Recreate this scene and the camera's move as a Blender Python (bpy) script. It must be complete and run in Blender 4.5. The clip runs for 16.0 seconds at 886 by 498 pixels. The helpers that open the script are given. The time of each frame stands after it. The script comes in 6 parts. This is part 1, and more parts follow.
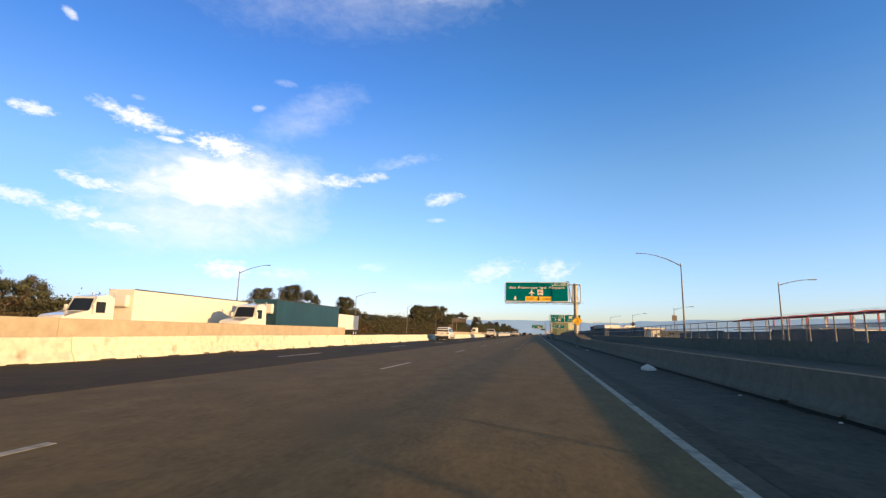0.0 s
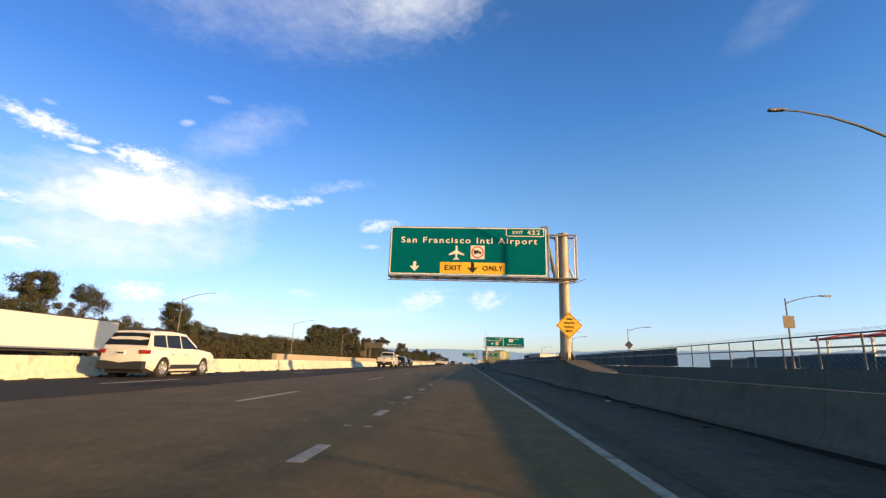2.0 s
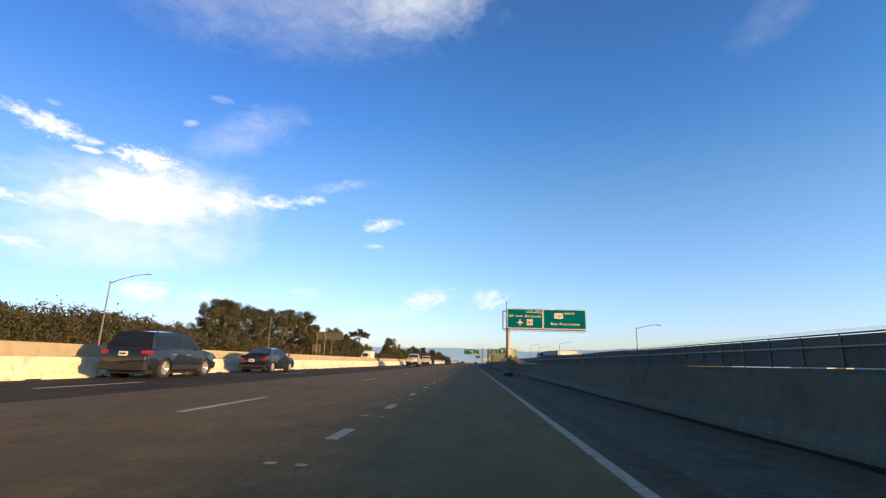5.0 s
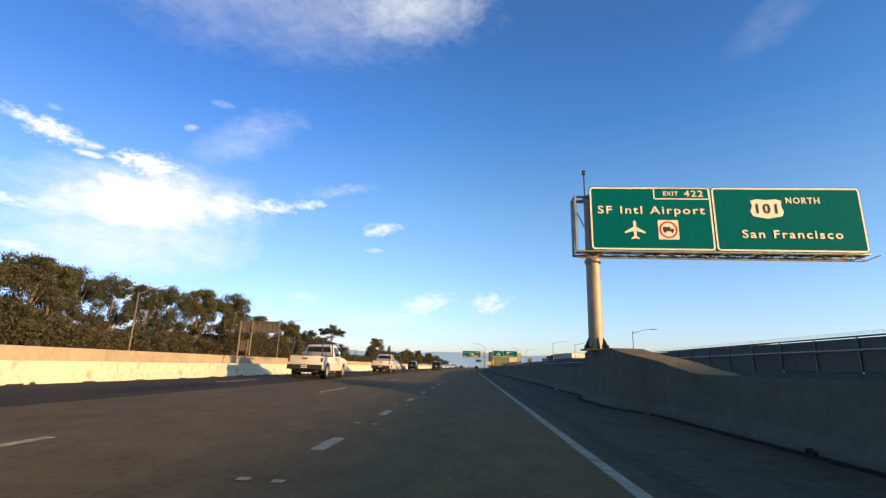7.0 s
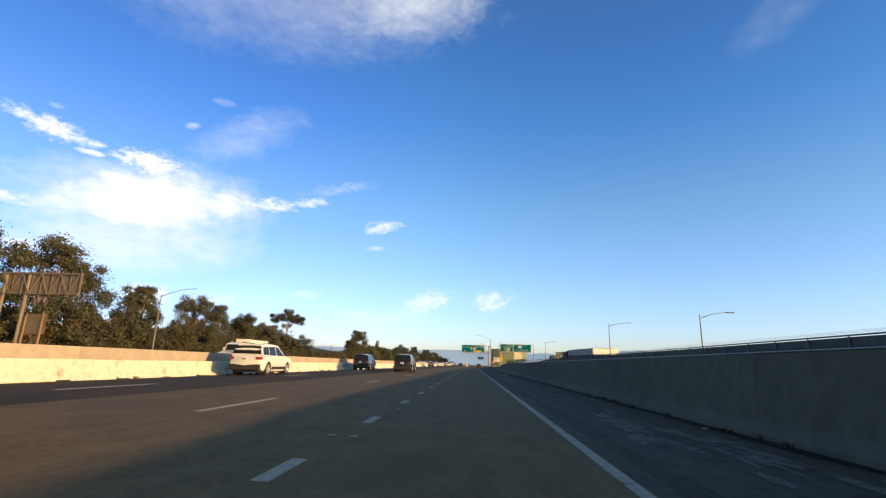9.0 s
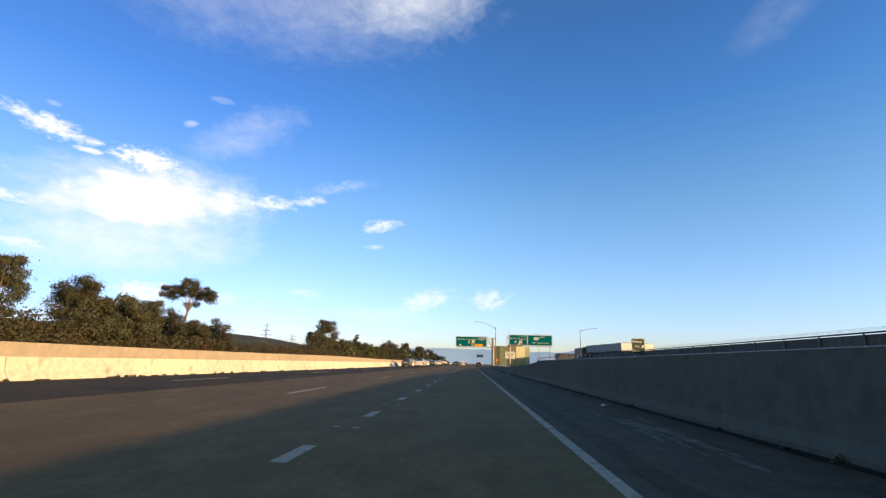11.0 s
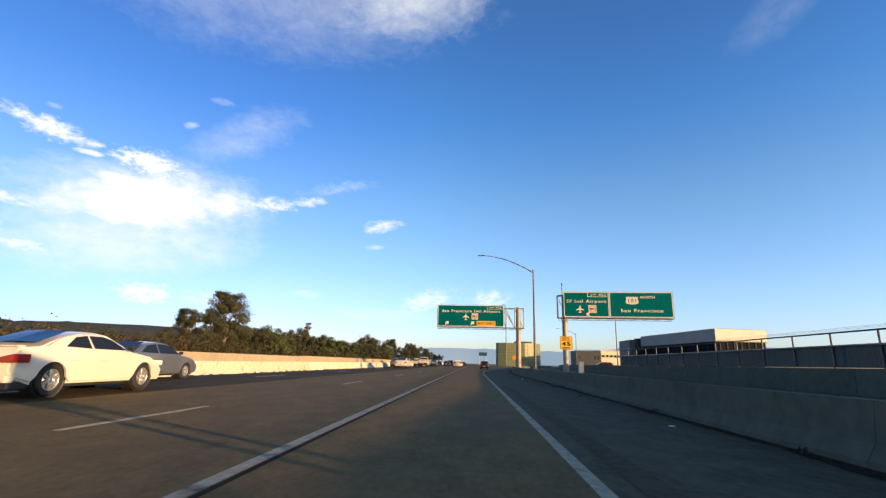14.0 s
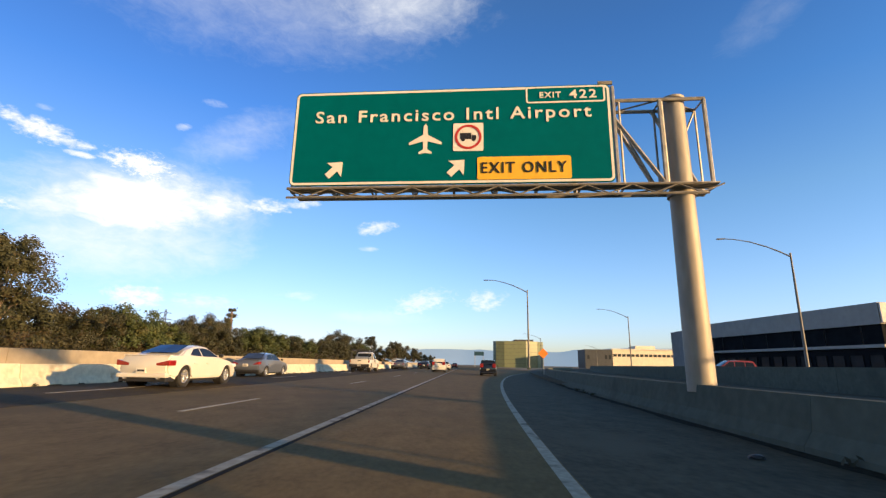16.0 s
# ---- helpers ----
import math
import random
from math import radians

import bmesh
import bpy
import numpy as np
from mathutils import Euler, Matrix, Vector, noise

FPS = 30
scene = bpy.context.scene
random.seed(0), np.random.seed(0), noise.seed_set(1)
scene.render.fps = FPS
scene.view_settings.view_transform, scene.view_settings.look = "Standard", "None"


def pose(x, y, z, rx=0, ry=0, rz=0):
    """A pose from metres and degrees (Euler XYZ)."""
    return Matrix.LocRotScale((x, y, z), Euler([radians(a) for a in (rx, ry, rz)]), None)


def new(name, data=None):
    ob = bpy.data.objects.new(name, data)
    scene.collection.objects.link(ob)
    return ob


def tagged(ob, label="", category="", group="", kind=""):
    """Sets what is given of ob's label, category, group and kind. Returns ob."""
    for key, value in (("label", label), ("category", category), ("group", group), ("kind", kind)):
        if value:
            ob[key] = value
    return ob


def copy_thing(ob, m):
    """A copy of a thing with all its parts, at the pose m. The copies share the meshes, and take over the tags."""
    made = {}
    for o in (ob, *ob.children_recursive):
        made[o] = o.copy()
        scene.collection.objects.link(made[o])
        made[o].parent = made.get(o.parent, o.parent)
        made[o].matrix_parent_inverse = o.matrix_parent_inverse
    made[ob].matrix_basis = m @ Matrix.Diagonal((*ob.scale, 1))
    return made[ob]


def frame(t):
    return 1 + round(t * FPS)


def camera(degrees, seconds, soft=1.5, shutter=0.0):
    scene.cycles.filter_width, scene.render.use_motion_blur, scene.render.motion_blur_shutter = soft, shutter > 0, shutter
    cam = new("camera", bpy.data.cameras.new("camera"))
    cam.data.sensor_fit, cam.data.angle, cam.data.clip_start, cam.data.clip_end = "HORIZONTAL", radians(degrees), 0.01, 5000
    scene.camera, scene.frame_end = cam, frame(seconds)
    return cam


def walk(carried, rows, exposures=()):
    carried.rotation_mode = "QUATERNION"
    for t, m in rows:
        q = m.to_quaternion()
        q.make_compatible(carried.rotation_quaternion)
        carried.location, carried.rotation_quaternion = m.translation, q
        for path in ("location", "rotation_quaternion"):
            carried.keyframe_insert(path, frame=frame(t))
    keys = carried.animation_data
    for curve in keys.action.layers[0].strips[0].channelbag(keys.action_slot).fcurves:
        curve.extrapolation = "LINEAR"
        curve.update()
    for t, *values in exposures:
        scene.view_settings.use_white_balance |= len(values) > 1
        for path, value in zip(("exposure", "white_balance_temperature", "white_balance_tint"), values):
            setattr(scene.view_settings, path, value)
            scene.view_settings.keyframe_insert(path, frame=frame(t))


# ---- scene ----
# World: x to the right of the driving direction, y ahead, z up; x = 0 is the edge line beside the exit lane.


def aim(x, y, z, yaw, pitch, roll):
    return pose(x, y, z, 90 + pitch, 0, yaw) @ pose(0, 0, 0, 0, 0, roll)


cam = camera(85.6, 16.0, soft=1.3)
PATH = [
    (0, aim(-1.840, 0.40, 1.383, 11.21, 9.80, 1.39)),
    (0.5, aim(-1.915, 12.05, 1.345, 8.76, 10.80, 0.85)),
    (1, aim(-1.965, 23.72, 1.240, 6.27, 11.86, 1.11)),
    (1.5, aim(-1.920, 35.59, 1.130, 4.30, 12.74, 1.42)),
    (2, aim(-1.780, 47.70, 1.100, 3.31, 13.36, 1.71)),
    (2.5, aim(-1.620, 59.73, 1.125, 3.17, 13.62, 1.94)),
    (2.8, aim(-1.560, 67.00, 1.140, 3.28, 13.15, 1.40)),
    (3, aim(-1.540, 72.07, 1.152, 3.23, 13.62, 1.98)),
    (3.5, aim(-1.534, 84.09, 1.165, 3.43, 13.56, 2.01)),
    (4, aim(-1.567, 96.35, 1.156, 3.65, 13.46, 2.00)),
    (6.3, aim(-1.653, 153.20, 1.132, 3.56, 13.10, 1.30)),
    (6.5, aim(-1.642, 158.09, 1.123, 3.55, 13.20, 1.56)),
    (7, aim(-1.606, 170.29, 1.138, 3.68, 13.75, 1.64)),
    (7.3, aim(-1.592, 177.68, 1.153, 3.69, 13.92, 1.64)),
    (7.5, aim(-1.587, 182.64, 1.160, 3.85, 13.70, 1.60)),
    (8, aim(-1.591, 195.16, 1.167, 3.91, 13.19, 1.62)),
    (8.5, aim(-1.599, 207.85, 1.167, 3.71, 13.25, 1.63)),
    (9, aim(-1.617, 220.63, 1.149, 3.84, 13.51, 1.65)),
    (11.3, aim(-1.462, 280.78, 1.153, 3.65, 13.28, 1.69)),
    (11.5, aim(-1.438, 286.02, 1.148, 3.74, 13.19, 1.57)),
    (12, aim(-1.375, 299.12, 1.147, 3.71, 13.07, 1.53)),
    (12.5, aim(-1.382, 312.26, 1.128, 3.71, 13.02, 1.40)),
    (13, aim(-1.288, 325.45, 1.159, 3.64, 13.59, 1.44)),
    (13.5, aim(-1.244, 338.69, 1.176, 3.72, 13.10, 1.34)),
    (14, aim(-1.237, 351.94, 1.160, 3.77, 13.36, 1.40)),
    (14.5, aim(-1.219, 365.18, 1.148, 3.70, 13.74, 1.45)),
    (15, aim(-1.184, 378.50, 1.187, 3.45, 13.71, 1.44)),
    (15.3, aim(-1.138, 386.61, 1.189, 3.39, 13.56, 1.64)),
    (15.5, aim(-1.099, 392.04, 1.184, 3.43, 13.55, 1.36)),
    (16, aim(-0.996, 405.73, 1.170, 3.06, 13.53, 0.99)),
]
walk(cam, PATH)

# ---- light: a low sun behind and to the right, clear sky with a few clouds ----
SUN_AZ, SUN_EL = 118.7, 7.2
SKY_STRENGTH = 0.13
scene.view_settings.exposure = 0.6
sun = new("sun", bpy.data.lights.new("sun", "SUN"))
sun.data.energy, sun.data.angle, sun.data.color = 5.2, radians(0.6), (1.0, 0.62, 0.27)
to_sun = Vector((math.sin(radians(SUN_AZ)) * math.cos(radians(SUN_EL)),
                 math.cos(radians(SUN_AZ)) * math.cos(radians(SUN_EL)), math.sin(radians(SUN_EL))))
sun.matrix_world = Matrix.Translation((60, 100, 60)) @ to_sun.to_track_quat("Z", "Y").to_matrix().to_4x4()

world = bpy.data.worlds.new("sky")
scene.world = world
world.use_nodes = True
WN, WL = world.node_tree.nodes, world.node_tree.links
WN.clear()


def wnode(kind):
    return WN.new(kind)


def wmath(op, a, b=None, c=None, clamp=False):
    n = wnode("ShaderNodeMath")
    n.operation, n.use_clamp = op, clamp
    for i, v in enumerate((a, b, c)):
        if v is None:
            continue
        if isinstance(v, (int, float)):
            n.inputs[i].default_value = v
        else:
            WL.new(v, n.inputs[i])
    return n.outputs[0]


sky = wnode("ShaderNodeTexSky")
sky.sky_type, sky.sun_disc = "NISHITA", False
sky.sun_elevation, sky.sun_rotation = radians(SUN_EL), radians(SUN_AZ)
sky.altitude, sky.air_density, sky.dust_density, sky.ozone_density = 0, 1.0, 0.6, 2.0
coord = wnode("ShaderNodeTexCoord")
split = wnode("ShaderNodeSeparateXYZ")
WL.new(coord.outputs["Generated"], split.inputs[0])
azim = wmath("MULTIPLY", wmath("ARCTAN2", split.outputs[0], split.outputs[1]), 57.2958)
elev = wmath("MULTIPLY", wmath("ARCSINE", split.outputs[2]), 57.2958)
plane = wnode("ShaderNodeCombineXYZ")
WL.new(azim, plane.inputs[0])
WL.new(wmath("MULTIPLY", elev, 1.9), plane.inputs[1])


def wnoise(scale, detail, rough, distort=0.0):
    n = wnode("ShaderNodeTexNoise")
    n.inputs["Scale"].default_value, n.inputs["Detail"].default_value = scale, detail
    n.inputs["Roughness"].default_value, n.inputs["Distortion"].default_value = rough, distort
    WL.new(plane.outputs[0], n.inputs["Vector"])
    return n.outputs["Fac"]


puffs = wnoise(0.16, 9, 0.62, 0.6)
wisps = wnoise(0.45, 9, 0.66, 0.5)
curls = wnoise(0.95, 8, 0.66, 0.3)
broad = wmath("ADD", wmath("MULTIPLY", puffs, 0.55), wmath("MULTIPLY", wisps, 0.45))
ragged = wmath("ADD", wmath("MULTIPLY", wisps, 0.4), wmath("MULTIPLY", curls, 0.6))
# Clouds: azimuth, elevation, half width, half height (degrees), tilt, density, softness.
CLOUDS = [
    # the great bright cloud: soft skirt, body, core, crown, tapering tip
    (-37.8, 11.7, 14.0, 5.2, 0.10, 0.82, 0.95), (-35.4, 17.8, 6.4, 2.6, -0.18, 0.92, 0.9), (-37.0, 15.2, 14.4, 5.4, 0.09, 0.95, 1.0), (-36.4, 15.6, 9.6, 4.2, 0.10, 1.0, 0.5),
    (-30.6, 16.2, 6.2, 2.8, 0.10, 0.95, 0.7), (-42.8, 14.6, 6.0, 2.8, 0.18, 0.88, 0.8), (-37.2, 19.2, 4.0, 1.6, -0.10, 1.0, 0.6),
    (-24.4, 17.0, 3.8, 1.0, 0.12, 0.80, 0.8), (-20.6, 17.8, 2.6, 0.7, 0.15, 0.70, 0.8), (-16.8, 19.8, 5.4, 0.8, 0.2, 0.30, 1.2),
    (-27.6, 24.3, 7.0, 2.9, 0.42, 0.52, 1.5), (-48.5, 13.4, 3.4, 0.7, -0.12, 0.75, 0.6),
    # a bright bank to its left and thin bars beneath
    (-45.6, 20.4, 2.7, 1.3, -0.15, 0.95, 0.8), (-48.0, 21.0, 2.2, 0.8, -0.15, 0.8, 0.9), (-42.7, 19.8, 1.9, 0.6, 0.0, 0.8, 0.7), (-42.4, 19.0, 1.4, 0.4, 0.0, 0.85, 0.6),
    (-45.8, 9.5, 3.6, 0.6, 0.02, 0.7, 0.6), (-49.5, 10.6, 3.4, 1.2, 0.03, 0.75, 0.8), (-53.8, 11.2, 3.2, 0.9, -0.12, 0.7, 0.7), (-54.0, 19.0, 1.9, 0.7, 0.05, 0.8, 0.6), (-52.4, 28.0, 0.8, 0.5, -0.3, 0.7, 0.8),
    # thin high sheet overhead
    (-22.0, 40.5, 31.0, 8.6, 0.12, 0.58, 1.5), (-10.0, 40.6, 13.5, 5.0, 0.05, 0.92, 1.3), (35.2, 33.8, 6.4, 2.6, 0.4, 0.20, 1.8),
    # small puffs and the low row near the horizon
    (-11.2, 15.8, 2.8, 1.0, 0.15, 0.72, 0.9), (-33.9, 23.9, 0.9, 0.45, 0.2, 0.5, 1.0), (-31.2, 27.0, 1.5, 0.45, 0.0, 0.35, 1.2), (-45.8, 22.4, 0.9, 0.3, 0.0, 0.4, 1.0),
    (-35.6, 6.2, 3.3, 1.2, 0.0, 0.80, 0.7), (-29.6, 6.1, 4.2, 0.9, 0.0, 0.45, 0.9), (-19.9, 7.3, 2.6, 0.6, 0.0, 0.3, 0.9),
    (-5.6, 7.1, 4.2, 1.5, 0.25, 0.62, 0.8), (2.1, 7.4, 2.8, 1.5, 0.1, 0.62, 0.8), (-10.0, 5.2, 7.0, 1.0, 0.0, 0.3, 1.0), (-12.1, 13.2, 1.4, 0.35, 0.0, 0.45, 0.8), (-30.2, 11.0, 1.2, 0.35, 0.0, 0.35, 0.9),
]
cover = None
for az0, el0, wide, high, tilt, dense, softness in CLOUDS:
    du, dv = wmath("SUBTRACT", azim, az0), wmath("SUBTRACT", elev, el0)
    dv = wmath("SUBTRACT", dv, wmath("MULTIPLY", du, tilt))
    du, dv = wmath("DIVIDE", du, wide), wmath("DIVIDE", dv, high)
    dist = wmath("ADD", wmath("MULTIPLY", du, du), wmath("MULTIPLY", dv, dv))
    shape = wmath("SUBTRACT", 1.0, dist)
    shape = wmath("ADD", shape, wmath("MULTIPLY", wmath("SUBTRACT", broad if wide > 5.5 else ragged, 0.51), 2.0 if wide > 9 else 3.0 if wide > 5.5 else 5.0 if wide > 1.8 else 3.2))
    body = wmath("MULTIPLY", wmath("POWER", wmath("DIVIDE", shape, 1.1 * softness + 0.25, clamp=True), 1.35), dense)
    body = wmath("MULTIPLY", body, wmath("SUBTRACT", 2.2, dist, clamp=True))
    cover = body if cover is None else wmath("MAXIMUM", cover, body)
# Clear sea air: bluer overhead, pale towards the horizon.
tone = wnode("ShaderNodeValToRGB")
for el0, rgb in ((0, (0.52, 0.57, 0.93)), (3, (0.51, 0.565, 0.92)), (8, (0.50, 0.56, 0.78)), (18, (0.42, 0.54, 0.70)), (28, (0.25, 0.455, 0.72)), (37, (0.22, 0.40, 0.66)), (46, (0.25, 0.38, 0.56)), (60, (0.38, 0.40, 0.41)), (90, (0.38, 0.38, 0.36))):
    at_ = el0 / 90.0
    stop = tone.color_ramp.elements[0] if el0 == 0 else tone.color_ramp.elements[-1] if el0 == 90 else tone.color_ramp.elements.new(at_)
    stop.position, stop.color = at_, (*rgb, 1)
WL.new(wmath("DIVIDE", elev, 90.0), tone.inputs[0])
hue = wnode("ShaderNodeMixRGB")
hue.blend_type = "MULTIPLY"
hue.inputs["Fac"].default_value = 1.0
WL.new(sky.outputs[0], hue.inputs["Color1"])
WL.new(tone.outputs[0], hue.inputs["Color2"])
lift = wnode("ShaderNodeVectorMath")
lift.operation = "SCALE"
lift.inputs["Scale"].default_value = 2.66
WL.new(hue.outputs[0], lift.inputs[0])
# The sky opposite the sun is a little deeper than straight ahead.
side = wmath("DIVIDE", wmath("SUBTRACT", -8.0, azim), 50.0, clamp=True)
side = wmath("SUBTRACT", 1.0, wmath("MULTIPLY", side, wmath("ADD", wmath("MULTIPLY", wmath("DIVIDE", elev, 30.0, clamp=True), 0.06), 0.16)))
deep = wnode("ShaderNodeVectorMath")
deep.operation = "SCALE"
WL.new(lift.outputs[0], deep.inputs[0])
WL.new(side, deep.inputs["Scale"])
cool = wnode("ShaderNodeMixRGB")
cool.blend_type = "MULTIPLY"
cool.inputs["Color2"].default_value = (1.0, 0.955, 1.06, 1)
WL.new(wmath("DIVIDE", wmath("SUBTRACT", -4.0, azim), 22.0, clamp=True), cool.inputs["Fac"])
WL.new(deep.outputs[0], cool.inputs["Color1"])
dusk = wnode("ShaderNodeMixRGB")
dusk.blend_type = "MULTIPLY"
dusk.inputs["Color2"].default_value = (0.60, 0.72, 0.82, 1)
WL.new(wmath("MULTIPLY", wmath("DIVIDE", wmath("SUBTRACT", -24.0, azim), 30.0, clamp=True), wmath("SUBTRACT", 1.0, wmath("DIVIDE", elev, 16.0, clamp=True))), dusk.inputs["Fac"])
WL.new(cool.outputs[0], dusk.inputs["Color1"])
# Warm evening glow on the sun's side, behind the road.
glow = wnode("ShaderNodeMixRGB")
glow.blend_type = "MULTIPLY"
glow.inputs["Color2"].default_value = (1.25, 1.0, 0.72, 1)
WL.new(wmath("MULTIPLY", wmath("SUBTRACT", 0.15, split.outputs[1]), 2.2, clamp=True), glow.inputs["Fac"])
WL.new(dusk.outputs[0], glow.inputs["Color1"])
white = wnode("ShaderNodeMixRGB")
white.inputs["Color2"].default_value = (5.7, 5.7, 5.6, 1)
WL.new(cover, white.inputs["Fac"])
WL.new(glow.outputs[0], white.inputs["Color1"])
back = wnode("ShaderNodeBackground")
back.inputs["Strength"].default_value = SKY_STRENGTH
WL.new(white.outputs[0], back.inputs["Color"])
WL.new(back.outputs[0], wnode("ShaderNodeOutputWorld").inputs["Surface"])

# ---- materials ----


def material(name, base, rough=0.7, metal=0.0, vary=0.15, grain=6.0, bump=0.1, stretch=(1, 1, 1), stain=None, stain_at=0.55, coat=0.0, per_object=0.0, stain_scale=0.12, spec=0.5):
    """Base colour with two scales of variation, fine relief and an optional stain colour."""
    m = bpy.data.materials.new(name)
    m.use_nodes = True
    ns, ls = m.node_tree.nodes, m.node_tree.links
    bsdf = ns["Principled BSDF"]
    bsdf.inputs["Roughness"].default_value, bsdf.inputs["Metallic"].default_value = rough, metal
    bsdf.inputs["Coat Weight"].default_value = coat
    bsdf.inputs["Specular IOR Level"].default_value = spec
    tc = ns.new("ShaderNodeTexCoord")
    mp = ns.new("ShaderNodeMapping")
    mp.inputs["Scale"].default_value = stretch
    ls.new(tc.outputs["Object"], mp.inputs["Vector"])

    def tex(scale, detail=5):
        n = ns.new("ShaderNodeTexNoise")
        n.inputs["Scale"].default_value, n.inputs["Detail"].default_value = scale, detail
        ls.new(mp.outputs[0], n.inputs["Vector"])
        return n.outputs["Fac"]

    fine, large = tex(grain, 8), tex(stain_scale * 3.3 + grain * 0.04, 4)
    mixv = ns.new("ShaderNodeMath")
    mixv.operation = "MULTIPLY_ADD"
    mixv.inputs[1].default_value, mixv.inputs[2].default_value = 0.5, 0.25
    add = ns.new("ShaderNodeMath")
    add.operation = "ADD"
    ls.new(fine, add.inputs[0])
    ls.new(large, add.inputs[1])
    ls.new(add.outputs[0], mixv.inputs[0])
    dark, light = [max(0.0, c * (1 - 2 * vary)) for c in base], [min(1.0, c * (1 + 2 * vary)) for c in base]
    ramp = ns.new("ShaderNodeMixRGB")
    ramp.inputs["Color1"].default_value, ramp.inputs["Color2"].default_value = (*dark, 1), (*light, 1)
    remap = ns.new("ShaderNodeMapRange")
    remap.inputs["From Min"].default_value, remap.inputs["From Max"].default_value = 0.55, 0.95
    ls.new(mixv.outputs[0], remap.inputs["Value"])
    ls.new(remap.outputs[0], ramp.inputs["Fac"])
    colour = ramp.outputs[0]
    if stain:
        n = tex(stain_scale, 9)
        r = ns.new("ShaderNodeMapRange")
        r.inputs["From Min"].default_value, r.inputs["From Max"].default_value = stain_at, stain_at + 0.14
        ls.new(n, r.inputs["Value"])
        sm = ns.new("ShaderNodeMixRGB")
        sm.inputs["Color2"].default_value = (*stain, 1)
        ls.new(r.outputs[0], sm.inputs["Fac"])
        ls.new(colour, sm.inputs["Color1"])
        colour = sm.outputs[0]
    if per_object:
        info = ns.new("ShaderNodeObjectInfo")
        r = ns.new("ShaderNodeMapRange")
        r.inputs["To Min"].default_value, r.inputs["To Max"].default_value = 1 - per_object, 1 + per_object
        ls.new(info.outputs["Random"], r.inputs["Value"])
        mul = ns.new("ShaderNodeVectorMath")
        mul.operation = "SCALE"
        ls.new(colour, mul.inputs[0])
        ls.new(r.outputs[0], mul.inputs["Scale"])
        colour = mul.outputs[0]
    ls.new(colour, bsdf.inputs["Base Color"])
    if bump:
        b = ns.new("ShaderNodeBump")
        b.inputs["Strength"].default_value, b.inputs["Distance"].default_value = bump, 0.02
        ls.new(fine, b.inputs["Height"])
        ls.new(b.outputs[0], bsdf.inputs["Normal"])
    return m


M = {}
M["asphalt"] = material("asphalt", (0.152, 0.107, 0.046), 0.85, vary=0.16, grain=14, bump=0.22, spec=0.12, stretch=(1, 0.5, 1), stain=(0.125, 0.091, 0.043), stain_at=0.56, stain_scale=0.5)
M["asphalt_new"] = material("asphalt_new", (0.060, 0.042, 0.018), 0.85, vary=0.16, grain=14, bump=0.22, spec=0.12, stretch=(1, 0.5, 1), stain=(0.022, 0.019, 0.015), stain_scale=0.5)
M["asphalt_shoulder"] = material("asphalt_shoulder", (0.088, 0.076, 0.052), 0.9, vary=0.2, grain=9, bump=0.25, spec=0.12, stretch=(1, 0.7, 1), stain=(0.108, 0.093, 0.065), stain_at=0.6, stain_scale=0.45)
M["grime"] = material("grime", (0.026, 0.024, 0.017), 0.95, vary=0.3, grain=7, bump=0.5, spec=0.1, stain=(0.05, 0.044, 0.03), stain_at=0.6, stain_scale=2.0)
M["asphalt_dirty"] = material("asphalt_dirty", (0.066, 0.056, 0.037), 0.9, vary=0.22, grain=9, bump=0.3, spec=0.12, stain=(0.080, 0.067, 0.045), stain_at=0.52, stain_scale=1.4)
M["spill"] = material("spill", (0.165, 0.150, 0.122), 0.95, vary=0.3, grain=9, bump=0.2, spec=0.1, stain=(0.110, 0.097, 0.072), stain_at=0.5, stain_scale=2.5)
M["tar"] = material("tar", (0.020, 0.018, 0.015), 0.95, vary=0.2, grain=12, bump=0.2, spec=0.1)
M["paint_line"] = material("paint_line", (0.37, 0.335, 0.265), 0.85, vary=0.16, grain=9, bump=0.2, spec=0.2, stain=(0.12, 0.10, 0.075), stain_at=0.56, stain_scale=2.2)
M["barrier_pale"] = material("barrier_pale", (0.60, 0.56, 0.42), 0.85, vary=0.1, grain=5, bump=0.25, stain=(0.33, 0.26, 0.16), stain_at=0.62, stain_scale=1.1, per_object=0.09)
M["wall_tan"] = material("wall_tan", (0.36, 0.30, 0.21), 0.9, vary=0.08, grain=4, bump=0.25, stain=(0.31, 0.25, 0.18), stain_at=0.62, stain_scale=0.4, per_object=0.05)
# Lit and shaded copies of the barrier concrete: light put into the colours.
M["ramp_sunlit"] = material("ramp_sunlit", (0.24, 0.18, 0.11), 0.95, vary=0.14, grain=5, bump=0.3, spec=0.1, stain=(0.17, 0.125, 0.075), stain_at=0.56, stain_scale=1.1)
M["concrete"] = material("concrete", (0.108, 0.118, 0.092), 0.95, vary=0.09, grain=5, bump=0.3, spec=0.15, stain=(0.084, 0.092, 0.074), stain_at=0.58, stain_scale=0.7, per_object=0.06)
M["sign_green"] = material("sign_green", (0.0, 0.112, 0.125), 0.65, vary=0.05, grain=3, bump=0.02, spec=0.02)
M["sign_olive"] = material("sign_olive", (0.022, 0.040, 0.018), 0.5, vary=0.06, grain=4, bump=0.02)
M["sign_white"] = material("sign_white", (0.72, 0.69, 0.60), 0.5, vary=0.04, grain=8, bump=0.02)
M["sign_yellow"] = material("sign_yellow", (0.80, 0.44, 0.02), 0.5, vary=0.05, grain=4, bump=0.02)
